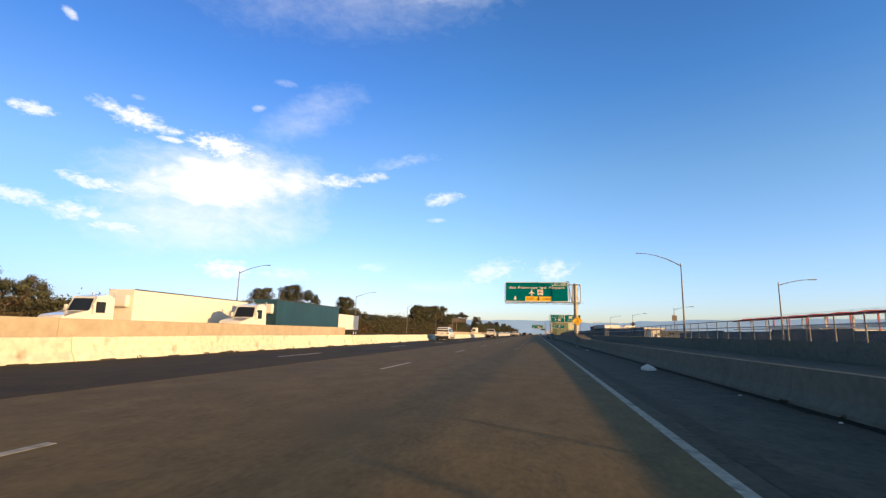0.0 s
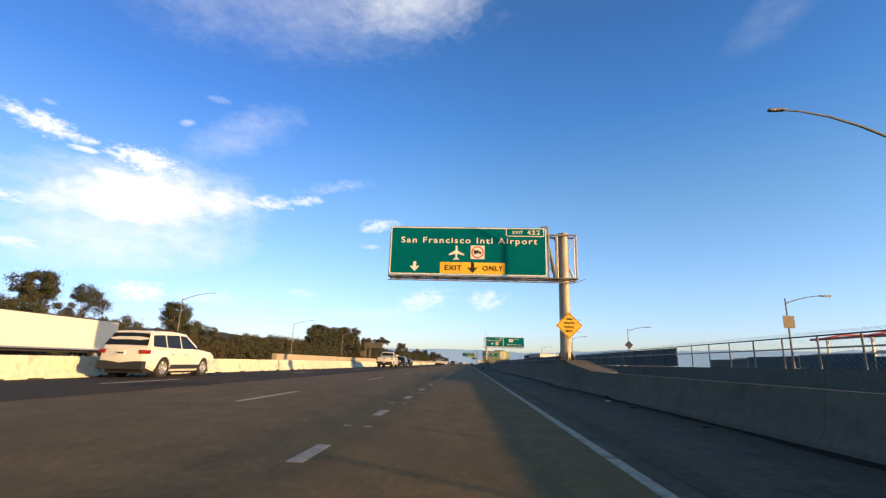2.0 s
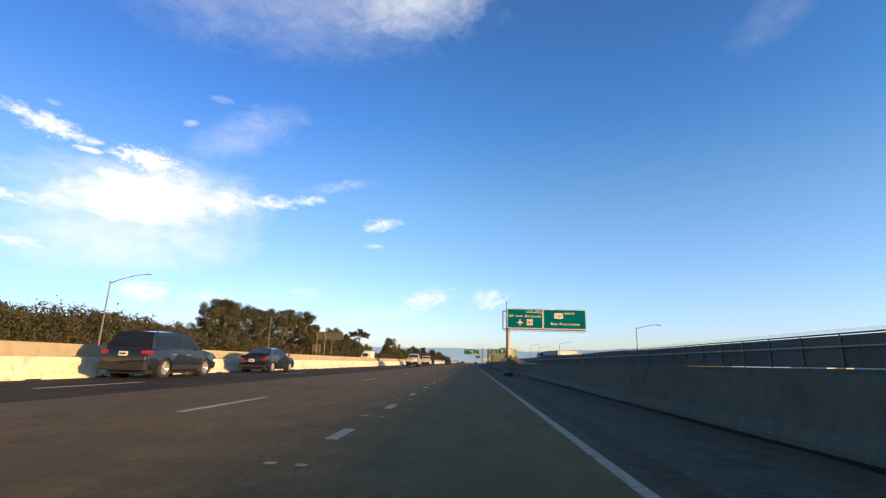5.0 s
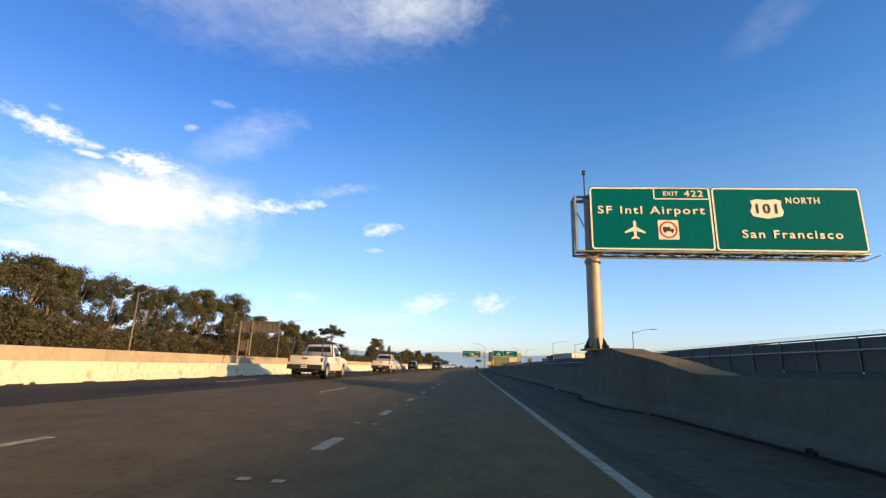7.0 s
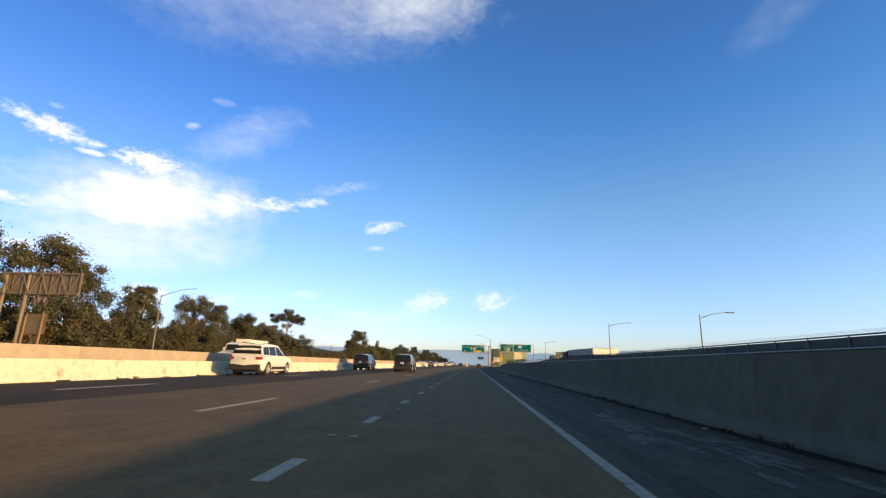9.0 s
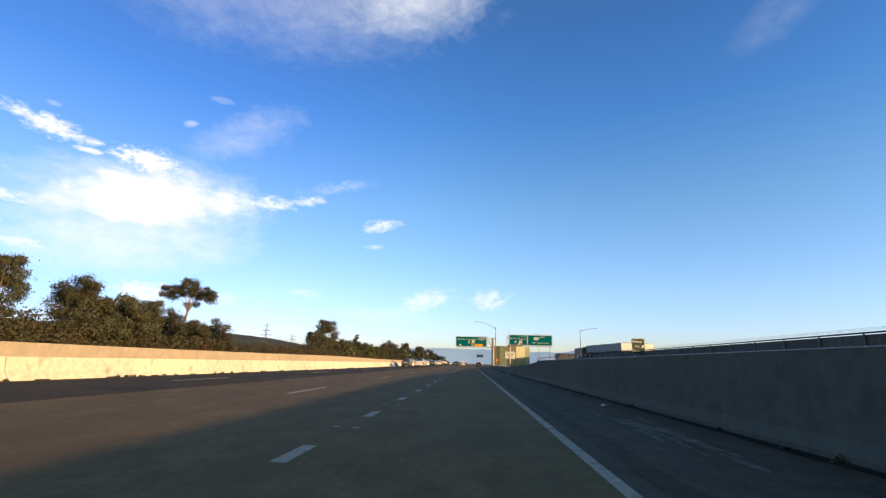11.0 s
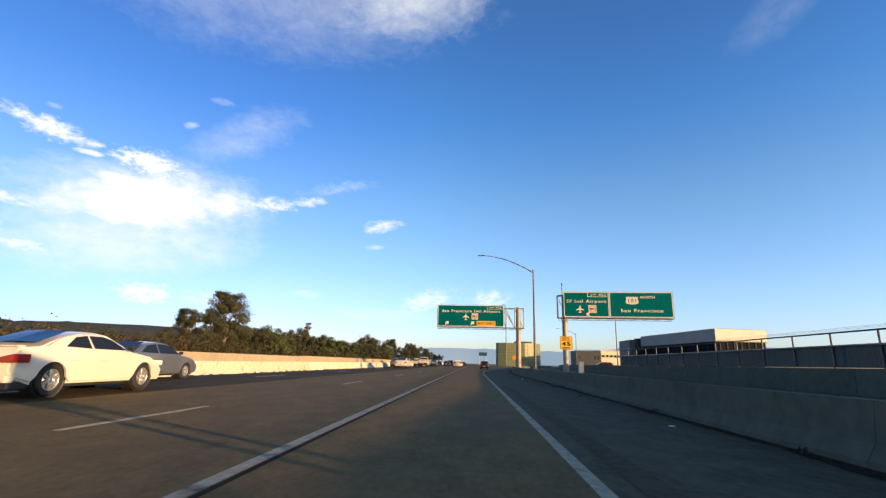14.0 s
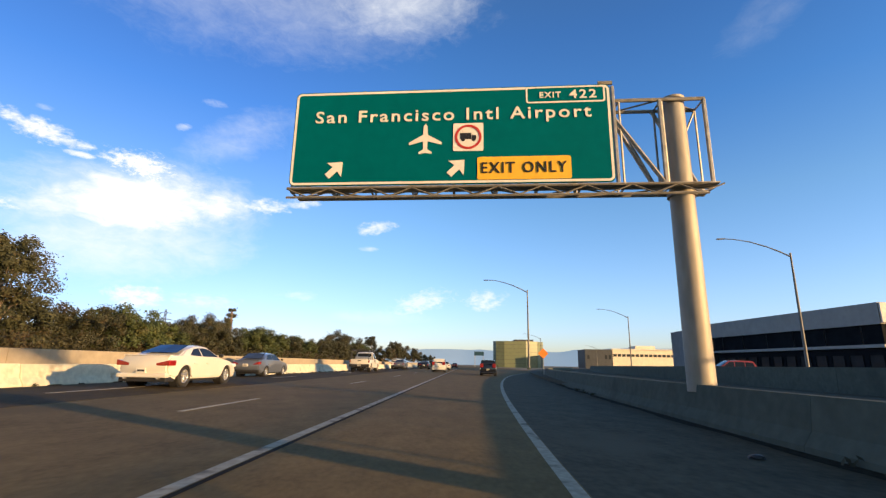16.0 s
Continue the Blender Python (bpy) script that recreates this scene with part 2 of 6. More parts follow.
M["sign_orange"] = material("sign_orange", (0.80, 0.22, 0.02), 0.5, vary=0.05, grain=4, bump=0.02)
M["sign_black"] = material("sign_black", (0.012, 0.012, 0.012), 0.5, vary=0.1, grain=6, bump=0.0)
M["sign_red"] = material("sign_red", (0.45, 0.03, 0.02), 0.5, vary=0.05, grain=6, bump=0.0)
M["sign_back"] = material("sign_back", (0.16, 0.13, 0.10), 0.6, 0.3, vary=0.15, grain=3, bump=0.05)
M["galvanised"] = material("galvanised", (0.36, 0.33, 0.28), 0.5, 0.55, vary=0.15, grain=6, bump=0.1, stain=(0.30, 0.25, 0.19), stain_at=0.64, stain_scale=1.2)
M["pole_steel"] = material("pole_steel", (0.34, 0.30, 0.24), 0.6, 0.25, vary=0.1, grain=5, bump=0.08, stretch=(1, 1, 0.3), stain=(0.34, 0.28, 0.21), stain_at=0.62, stain_scale=1.0)
M["lamp_steel"] = material("lamp_steel", (0.17, 0.165, 0.155), 0.6, 0.3, vary=0.12, grain=6, bump=0.05, stretch=(1, 1, 0.3))
M["dark_steel"] = material("dark_steel", (0.05, 0.05, 0.055), 0.6, 0.4, vary=0.15, grain=6, bump=0.1)
M["fence_slat"] = material("fence_slat", (0.026, 0.056, 0.064), 0.8, vary=0.2, grain=8, bump=0.15, stretch=(1, 4, 0.2), per_object=0.15)
M["red_steel"] = material("red_steel", (0.36, 0.06, 0.045), 0.55, 0.1, vary=0.12, grain=5, bump=0.05)
M["wood_post"] = material("wood_post", (0.22, 0.15, 0.09), 0.85, vary=0.2, grain=12, bump=0.3, stretch=(3, 3, 0.3))
M["earth"] = material("earth", (0.13, 0.11, 0.075), 0.95, vary=0.22, grain=1.4, bump=0.4, stain=(0.09, 0.10, 0.045), stain_at=0.5, stain_scale=0.03)
M["bark"] = material("bark", (0.19, 0.145, 0.105), 0.9, vary=0.25, grain=7, bump=0.4, stretch=(2, 2, 0.4), stain=(0.11, 0.08, 0.06), stain_scale=1.5)
M["leaf_dark"] = material("leaf_dark", (0.037, 0.040, 0.016), 0.75, vary=0.2, grain=3.0, bump=0.0, stain=(0.056, 0.040, 0.017), stain_at=0.55, stain_scale=0.6, per_object=0.2)
M["leaf_green"] = material("leaf_green", (0.042, 0.058, 0.014), 0.75, vary=0.2, grain=3.0, bump=0.0, stain=(0.075, 0.066, 0.016), stain_at=0.55, stain_scale=0.6, per_object=0.25)
M["hedge"] = material("hedge", (0.038, 0.036, 0.014), 0.8, vary=0.18, grain=2.0, bump=0.0, stain=(0.070, 0.042, 0.018), stain_at=0.54, stain_scale=0.12)
M["hill_green"] = material("hill_green", (0.034, 0.038, 0.018), 0.95, vary=0.3, grain=0.06, bump=0.0, stain=(0.058, 0.052, 0.030), stain_scale=0.012)
M["hill_far_haze"] = material("hill_far_haze", (0.12, 0.16, 0.21), 0.95, vary=0.08, grain=0.004, bump=0.0)
# Emission stands in for the blue air haze in front of the far range.
bsdf = next(n for n in M["hill_far_haze"].node_tree.nodes if n.type == "BSDF_PRINCIPLED")
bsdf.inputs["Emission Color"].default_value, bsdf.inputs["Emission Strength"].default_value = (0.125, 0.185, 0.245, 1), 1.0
M["car_white"] = material("car_white", (0.66, 0.62, 0.54), 0.28, vary=0.02, grain=2, bump=0.0, coat=0.6)
M["car_dark"] = material("car_dark", (0.012, 0.014, 0.02), 0.25, vary=0.05, grain=2, bump=0.0, coat=0.7)
M["car_grey"] = material("car_grey", (0.13, 0.15, 0.19), 0.3, 0.35, vary=0.04, grain=2, bump=0.0, coat=0.7)
M["car_silver"] = material("car_silver", (0.42, 0.42, 0.43), 0.3, 0.4, vary=0.04, grain=2, bump=0.0, coat=0.6)
M["car_red"] = material("car_red", (0.25, 0.03, 0.02), 0.3, vary=0.04, grain=2, bump=0.0, coat=0.6)
M["wheel_steel"] = material("wheel_steel", (0.34, 0.29, 0.22), 0.5, 0.3, vary=0.15, grain=9, bump=0.05)
M["black_plastic"] = material("black_plastic", (0.02, 0.02, 0.021), 0.6, vary=0.1, grain=9, bump=0.1)
M["tyre"] = material("tyre", (0.02, 0.019, 0.018), 0.85, vary=0.15, grain=12, bump=0.2)
M["alloy"] = material("alloy", (0.55, 0.54, 0.52), 0.3, 0.8, vary=0.06, grain=9, bump=0.02)
M["car_glass"] = material("car_glass", (0.014, 0.017, 0.020), 0.08, vary=0.1, grain=1, bump=0.0, spec=0.3)
M["lens_red"] = material("lens_red", (0.24, 0.010, 0.008), 0.2, vary=0.05, grain=5, bump=0.0, coat=0.6)
M["lens_clear"] = material("lens_clear", (0.7, 0.7, 0.68), 0.15, vary=0.04, grain=5, bump=0.0, coat=0.6)
M["trailer_white"] = material("trailer_white", (0.68, 0.64, 0.54), 0.45, vary=0.04, grain=3, bump=0.03, stain=(0.66, 0.62, 0.54), stain_at=0.66, stain_scale=0.5)
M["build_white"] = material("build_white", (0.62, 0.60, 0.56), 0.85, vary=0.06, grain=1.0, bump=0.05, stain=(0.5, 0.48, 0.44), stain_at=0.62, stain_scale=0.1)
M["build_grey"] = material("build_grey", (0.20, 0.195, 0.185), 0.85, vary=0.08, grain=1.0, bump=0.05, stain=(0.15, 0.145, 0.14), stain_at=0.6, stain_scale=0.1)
# Darker copy of build_white, the shade of the front put into the colour.
M["build_white_shaded"] = material("build_white_shaded", (0.33, 0.315, 0.285), 0.85, vary=0.06, grain=1.0, bump=0.05, stain=(0.34, 0.32, 0.29), stain_at=0.62, stain_scale=0.1)
M["build_cream"] = material("build_cream", (0.70, 0.62, 0.48), 0.85, vary=0.06, grain=1.0, bump=0.05)
M["build_dark"] = material("build_dark", (0.045, 0.05, 0.055), 0.6, vary=0.15, grain=1.0, bump=0.05)
M["build_teal"] = material("build_teal", (0.012, 0.048, 0.072), 0.5, vary=0.12, grain=1.0, bump=0.05, stretch=(1, 1, 0.3))
M["build_green"] = material("build_green", (0.17, 0.19, 0.10), 0.4, vary=0.08, grain=0.4, bump=0.02)
M["smoked_glass"] = material("smoked_glass", (0.011, 0.013, 0.016), 0.7, vary=0.15, grain=0.8, bump=0.0, spec=0.02)
M["window_glass"] = material("window_glass", (0.022, 0.028, 0.034), 0.12, vary=0.1, grain=0.6, bump=0.0, spec=0.3)
M["bag_white"] = material("bag_white", (0.66, 0.65, 0.62), 0.5, vary=0.08, grain=6, bump=0.3)
M["bag_black"] = material("bag_black", (0.014, 0.014, 0.015), 0.35, vary=0.2, grain=8, bump=0.4)
M["rubbish"] = material("rubbish", (0.30, 0.13, 0.10), 0.8, vary=0.3, grain=9, bump=0.3, per_object=0.5)
M["lamp_lens"] = material("lamp_lens", (0.5, 0.5, 0.48), 0.3, vary=0.05, grain=8, bump=0.0)

# ---- mesh helpers ----


def finish(name, bm, mat, parent=None, label="", smooth=False):
    me = bpy.data.meshes.new(name)
    bm.to_mesh(me)
    bm.free()
    me.materials.append(M[mat])
    if smooth:
        me.polygons.foreach_set("use_smooth", [True] * len(me.polygons))
        me.set_sharp_from_angle(angle=radians(38))
    ob = new(name, me)
    if parent is not None:
        ob.parent = parent
    if label:
        ob["label"] = label
    return ob


def part(name, bm, mat, parent, label="", smooth=False):
    return finish(name, bm, mat, parent, label, smooth)


def thing(name, label, category, group="", m=None):
    e = new(name)
    e.empty_display_size = 0.3
    if m is not None:
        e.matrix_basis = m
    return tagged(e, label, category, group)


def setting(name, bm, mat, label, category, smooth=False):
    return tagged(finish(name, bm, mat, None, "", smooth), label, category, "", "structure")


def box(bm, x0, x1, y0, y1, z0, z1, bevel=0.0, m=None):
    vs = [bm.verts.new((x, y, z)) for x in (x0, x1) for y in (y0, y1) for z in (z0, z1)]
    fs = [(0, 1, 3, 2), (4, 6, 7, 5), (0, 4, 5, 1), (2, 3, 7, 6), (0, 2, 6, 4), (1, 5, 7, 3)]
    faces = [bm.faces.new([vs[i] for i in f]) for f in fs]
    if m is not None:
        for v in vs:
            v.co = m @ v.co
    if bevel:
        es = list({e for f in faces for e in f.edges})
        bmesh.ops.bevel(bm, geom=es, offset=bevel, segments=2, affect="EDGES", profile=0.6)
    return bm


def tube(bm, pts, radii, n=8, cap=True):
    """A round bar along points, with a radius at each."""
    pts = [Vector(p) for p in pts]
    if isinstance(radii, (int, float)):
        radii = [radii] * len(pts)
    rings = []
    for i, p in enumerate(pts):
        d = (pts[min(i + 1, len(pts) - 1)] - pts[max(i - 1, 0)]).normalized()
        side = d.cross(Vector((0, 0, 1)) if abs(d.z) < 0.95 else Vector((0, 1, 0))).normalized()
        up = side.cross(d)
        rings.append([bm.verts.new(p + radii[i] * (math.cos(a) * side + math.sin(a) * up))
                      for a in (2 * math.pi * k / n for k in range(n))])
    for a, b in zip(rings, rings[1:]):
        for k in range(n):
            bm.faces.new((a[k], a[(k + 1) % n], b[(k + 1) % n], b[k]))
    if cap:
        bm.faces.new(rings[0][::-1])
        bm.faces.new(rings[-1])
    return bm


def bars(bm, pairs, r, n=5):
    for a, b in pairs:
        tube(bm, [a, b], r, n)
    return bm


def lathe(bm, profile, n=24, axis="x", centre=(0, 0, 0)):
    """Spin (radius, offset) pairs about an axis."""
    rings = []
    for r, o in profile:
        ring = []
        for k in range(n):
            a = 2 * math.pi * k / n
            c, s = r * math.cos(a), r * math.sin(a)
            p = (o, c, s) if axis == "x" else (c, s, o)
            ring.append(bm.verts.new(Vector(p) + Vector(centre)))
        rings.append(ring)
    for a, b in zip(rings, rings[1:]):
        for k in range(n):
            bm.faces.new((a[k], a[(k + 1) % n], b[(k + 1) % n], b[k]))
    return bm


def plate(bm, pts, y, thick=0.02):
    """A flat outline in x and z, facing -y, with thickness."""
    f = [bm.verts.new((x, y, z)) for x, z in pts]
    b = [bm.verts.new((x, y + thick, z)) for x, z in pts]
    bm.faces.new(f)
    bm.faces.new(b[::-1])
    n = len(pts)
    for k in range(n):
        bm.faces.new((f[k], b[k], b[(k + 1) % n], f[(k + 1) % n]))
    bmesh.ops.recalc_face_normals(bm, faces=bm.faces[:])
    return bm


def round_rect(x0, x1, z0, z1, r, n=5):
    pts = []
    for cx, cz, a0 in ((x1 - r, z0 + r, -90), (x1 - r, z1 - r, 0), (x0 + r, z1 - r, 90), (x0 + r, z0 + r, 180)):
        for k in range(n + 1):
            a = radians(a0 + 90 * k / n)
            pts.append((cx + r * math.cos(a), cz + r * math.sin(a)))
    return pts


def text_bm(body, x, z, height, width=None, y=0.0, bold=0.012, align="CENTER"):
    """Raised letters facing -y: capitals of that height, on a baseline at z, fitted to a width."""
    cu = bpy.data.curves.new("letters", "FONT")
    cu.body, cu.size, cu.extrude, cu.offset, cu.resolution_u = body, 1.0, 0.012, bold * 0.55, 3
    cu.space_character = 1.22
    ob = bpy.data.objects.new("letters", cu)
    scene.collection.objects.link(ob)
    dg = bpy.context.evaluated_depsgraph_get()
    me = bpy.data.meshes.new_from_object(ob.evaluated_get(dg))
    bm = bmesh.new()
    bm.from_mesh(me)
    bpy.data.objects.remove(ob)
    bpy.data.curves.remove(cu)
    bpy.data.meshes.remove(me)
    xs = [v.co.x for v in bm.verts]
    lo, hi = min(xs), max(xs)
    sz = height / 0.70
    sx = width / (hi - lo) if width else sz
    for v in bm.verts:
        px = (v.co.x - (lo + hi) / 2) * sx if align == "CENTER" else (v.co.x - lo) * sx
        v.co = Vector((x + px, y - v.co.z, z + v.co.y * sz))
    return bm

# ---- the large structure ----
CROSS = 0.0254          # crossfall of the carriageway
Y0, Y1 = -90.0, 760.0


def road_z(x):
    if x >= -11.8:
        return -CROSS * x
    return max(0.10, 0.30 - 0.033 * (-11.8 - x))


def smooth_step(a, b, v):
    u = min(1.0, max(0.0, (v - a) / (b - a)))
    return u * u * (3 - 2 * u)


def exit_x(y):
    """How far the exit lane has swung to the right at y."""
    return 0.0 if y < 405 else (y - 405) ** 2 / 900.0


def strip(bm, x_of_left, x_of_right, y0, y1, lift=0.0, step=6.0, depth=0.0, nx=1, zfun=None):
    """A ribbon that follows the road between two side lines."""
    zf = zfun or road_z
    rows = []
    n = max(1, int(math.ceil((y1 - y0) / step)))
    for i in range(n + 1):
        y = y0 + (y1 - y0) * i / n
        a, b = x_of_left(y), x_of_right(y)
        rows.append([bm.verts.new((a + (b - a) * k / nx, y, zf(a + (b - a) * k / nx) + lift)) for k in range(nx + 1)])
    for r, s in zip(rows, rows[1:]):
        for k in range(nx):
            bm.faces.new((r[k], r[k + 1], s[k + 1], s[k]))
    if depth:
        geo = bmesh.ops.extrude_face_region(bm, geom=bm.faces[:])
        for v in [g for g in geo["geom"] if isinstance(g, bmesh.types.BMVert)]:
            v.co.z -= depth
        bmesh.ops.recalc_face_normals(bm, faces=bm.faces[:])
    return bm


def at(v):
    return lambda y: v


# Ground, reaching the horizon.
bm = bmesh.new()
for gx0, gx1 in ((-4200, -300), (-300, -55), (-55, 30), (30, 300), (300, 4200)):
    ys = [-600, -90, 60, 200, 400, 700, 1200, 2200, 4600]
    for a, b in zip(ys, ys[1:]):
        bm.faces.new([bm.verts.new(p) for p in ((gx0, a, -0.55), (gx1, a, -0.55), (gx1, b, -0.55), (gx0, b, -0.55))])
bmesh.ops.remove_doubles(bm, verts=bm.verts[:], dist=0.01)
setting("ground", bm, "earth", "dry brown earth and low grass beside the motorway", "ground")

road = setting("road", strip(bmesh.new(), at(-9.6), lambda y: exit_x(y) + 0.12, Y0, Y1, depth=0.4, nx=4), "asphalt",
               "worn brown-grey asphalt motorway lanes", "road")
road_left = setting("road_overlay", strip(bmesh.new(), at(-17.1), at(-9.6), Y0, Y1, lift=0.004, depth=0.4, nx=4), "asphalt_new",
                    "newer dark asphalt of the inside lanes", "road")
shoulder = setting("shoulder", strip(bmesh.new(), lambda y: exit_x(y) + 0.12, lambda y: exit_x(y) + 4.4 if y > 385 else 4.4, Y0, Y1, lift=-0.003, depth=0.4, nx=2),
                   "asphalt_shoulder", "dirty dark asphalt shoulder beside the exit lane", "road")
setting("road_opposite", strip(bmesh.new(), at(-47.0), at(-17.8), Y0, Y1, depth=0.4, zfun=lambda x: 0.18), "asphalt",
        "grey asphalt of the opposite carriageway", "road")
collector = setting("road_collector", strip(bmesh.new(), lambda y: 4.9 + exit_x(y) * 0.6, lambda y: 16.5 + exit_x(y) * 0.75, Y0, 700, depth=0.4, zfun=lambda x: 0.12 if x < 60 else 0.12),
        "asphalt_shoulder", "grey collector road beyond the near concrete barrier", "road")

tmp = bmesh.new()
strip(tmp, lambda y: 9.05 + 0.62 * exit_x(y), lambda y: 9.20 + 0.62 * exit_x(y), Y0, 600, lift=0.004, step=6, zfun=lambda x: 0.12)
part("edge_line", tmp, "paint_line", collector)

# Markings: pieces of the road.
tmp = bmesh.new()
strip(tmp, lambda y: exit_x(y) - 0.06, lambda y: exit_x(y) + 0.105, Y0, 520, lift=0.004, step=4)
part("edge_line", tmp, "paint_line", road)
tmp = bmesh.new()
strip(tmp, at(-3.62), at(-3.46), 327, 540, lift=0.004, step=4)
part("gore_line", tmp, "paint_line", road)
tmp = bmesh.new()
strip(tmp, at(-3.44), at(-3.37), 327, 540, lift=0.004, step=4)
part("crack_seal", tmp, "tar", road, "dark tar seam beside the painted line")


def mark_mesh(name, w, l, mat):
    b = bmesh.new()
    box(b, -w / 2, w / 2, 0, l, 0.0, 0.003)
    for v in b.verts:
        v.co.z -= CROSS * v.co.x
    me = bpy.data.meshes.new(name)
    b.to_mesh(me)
    b.free()
    me.materials.append(M[mat])
    return me


def marks(name, me, parent, spots, lift=0.001):
    for x, y in spots:
        ob = new(name, me)
        ob.parent = parent
        ob.location = (x, y, road_z(x) + lift)


marks("lane_dash", mark_mesh("lane_dash", 0.12, 3.7, "paint_line"), road, [(-6.70, 43.87 + 14.292 * i) for i in range(-6, 34)])
marks("lane_dash", mark_mesh("lane_dash", 0.12, 3.7, "paint_line"), road_left, [(-11.5, 46.1 + 14.292 * i) for i in range(-6, 34)], lift=0.006)
marks("exit_dash", mark_mesh("exit_dash", 0.17, 1.05, "paint_line"), road, [(-3.50, 39.50 + 4.42 * i) for i in range(65)])
dots = [(-3.48 + dx, 42.2 + 4.42 * i) for i in range(64) for dx in (-0.16, 0.16)]
marks("marker_dot", mark_mesh("marker_dot", 0.11, 0.11, "paint_line"), road, dots, lift=0.012)
rng = random.Random(5)
tmp = bmesh.new()
yy = 82.0
while yy < 112:
    ln = rng.uniform(14, 40)
    strip(tmp, lambda y: -2.975 + 0.012 * noise.noise((y * 0.7, 0, 0)), lambda y: -2.925 + 0.018 * noise.noise((y * 0.9, 4, 0)), yy, yy + ln, lift=0.003, step=1.2)
    yy += ln + rng.uniform(0.2, 2)
part("crack_seal", tmp, "tar", road, "dark tar seam along the exit lane")

# Median: pale precast barrier units, with a tan wall behind them.
MED_X, MED_Z = -16.5, 0.135
profile = [(0.0, 0.0), (0.0, 0.08), (0.17, 0.33), (0.235, 0.80), (0.385, 0.80), (0.45, 0.33), (0.62, 0.08), (0.62, 0.0)]


def profile_mesh(name, prof, length, mat, bevel=0.02, slots=False):
    b = bmesh.new()
    ends = []
    for y in (0.0, length):
        ends.append([b.verts.new((-px, y, pz)) for px, pz in prof])
    n = len(prof)
    for k in range(n):
        b.faces.new((ends[0][k], ends[0][(k + 1) % n], ends[1][(k + 1) % n], ends[1][k]))
    b.faces.new(ends[0][::-1])
    b.faces.new(ends[1])
    bmesh.ops.recalc_face_normals(b, faces=b.faces[:])
    if bevel:
        bmesh.ops.bevel(b, geom=b.edges[:], offset=bevel, segments=1, affect="EDGES")
    me = bpy.data.meshes.new(name)
    b.to_mesh(me)
    b.free()
    me.materials.append(M[mat])
    return me


median = tagged(new("barrier_median"), "pale cream precast concrete median barrier with chipped joints", "barrier", "", "structure")
# Drain slots as dark boxes on the face; their hollow's shade is the colour.
tmp = bmesh.new()
box(tmp, -0.1, 0.006, 0, 0.62, 0.0, 0.055)
slot = bpy.data.meshes.new("drain_slot")
tmp.to_mesh(slot)
tmp.free()
slot.materials.append(M["grime"])
unit = profile_mesh("barrier_unit", profile, 6.06, "barrier_pale")
y = Y0
while y < 640:
    ob = new("barrier_unit", unit)
    ob.parent = median
    ob.matrix_basis = pose(MED_X + rng.uniform(-0.025, 0.025), y, MED_Z + rng.uniform(-0.012, 0.012), 0, 0, rng.uniform(-0.12, 0.12))
    if -20 < y < 470:
        for off in (1.1, 4.2):
            sl = new("drain_slot", slot)
            sl.parent = ob
            sl.location = (0.004, off + rng.uniform(-0.2, 0.2), 0)
    y += 6.1


def med_wall_top(y):
    return 1.53 if y < 40 else 1.43 if y < 300 else 1.43 + 0.11 * math.exp(-((y - 330) / 18.0) ** 2) if y < 400 else 1.48


wall = tagged(new("wall_median"), "tan concrete wall behind the median barrier", "wall", "", "structure")
y = Y0
while y < 640:
    if not 38.5 < y + 3 < 88:
        top = med_wall_top(y + 3)
        tb = bmesh.new()
        box(tb, -17.75, -17.35, y, y + 6.08, 0.1, top, 0.02)
        part("wall_panel", tb, "wall_tan", wall)
    y += 6.1
# Guard rail in the break of the wall.
rail = tagged(new("guard_rail"), "galvanised steel guard rail on short posts in the median", "guard rail")
tb = bmesh.new()
box(tb, -17.58, -17.5, 38.8, 88.0, 0.62, 0.92, 0.02)
part("beam", tb, "galvanised", rail)
for k in range(13):
    tb = bmesh.new()
    box(tb, -17.72, -17.58, 39.5 + k * 4, 39.65 + k * 4, 0.1, 0.9)
    part("post", tb, "galvanised", rail)

# Near concrete barrier on the right, its crest rising and falling along the road.


def near_x(y):
    bulge = 0.35 * (smooth_step(73.5, 75.5, y) - smooth_step(79.5, 81, y)) + 0.75 * (smooth_step(185.5, 188, y) - smooth_step(192.6, 194.2, y))
    return 4.0 - bulge + 0.3 * smooth_step(330, 390, y) + (exit_x(y) if y > 385 else 0)


CREST = [(-90, 0.74), (20, 0.75), (45, 0.81), (62, 0.86), (69, 0.88), (72, 0.90), (74, 1.06), (76, 1.34), (76.6, 1.46), (79.2, 1.46), (86, 1.15), (105, 1.10), (150, 1.13), (176, 1.09), (181, 1.09), (183.5, 1.12), (185, 1.30),
         (188.0, 1.86), (188.5, 1.95), (192.4, 1.95), (193.6, 1.42), (198, 1.26), (205, 1.28), (215, 1.40), (227, 1.53), (300, 1.54), (318, 1.40), (330, 0.92), (350, 0.80), (378, 0.78),
         (400, 0.76), (420, 0.78), (470, 0.82), (700, 0.9)]


def crest(y):
    for (a, za), (b, zb) in zip(CREST, CREST[1:]):
        if a <= y <= b:
            return za + (zb - za) * (y - a) / (b - a)
    return 0.9


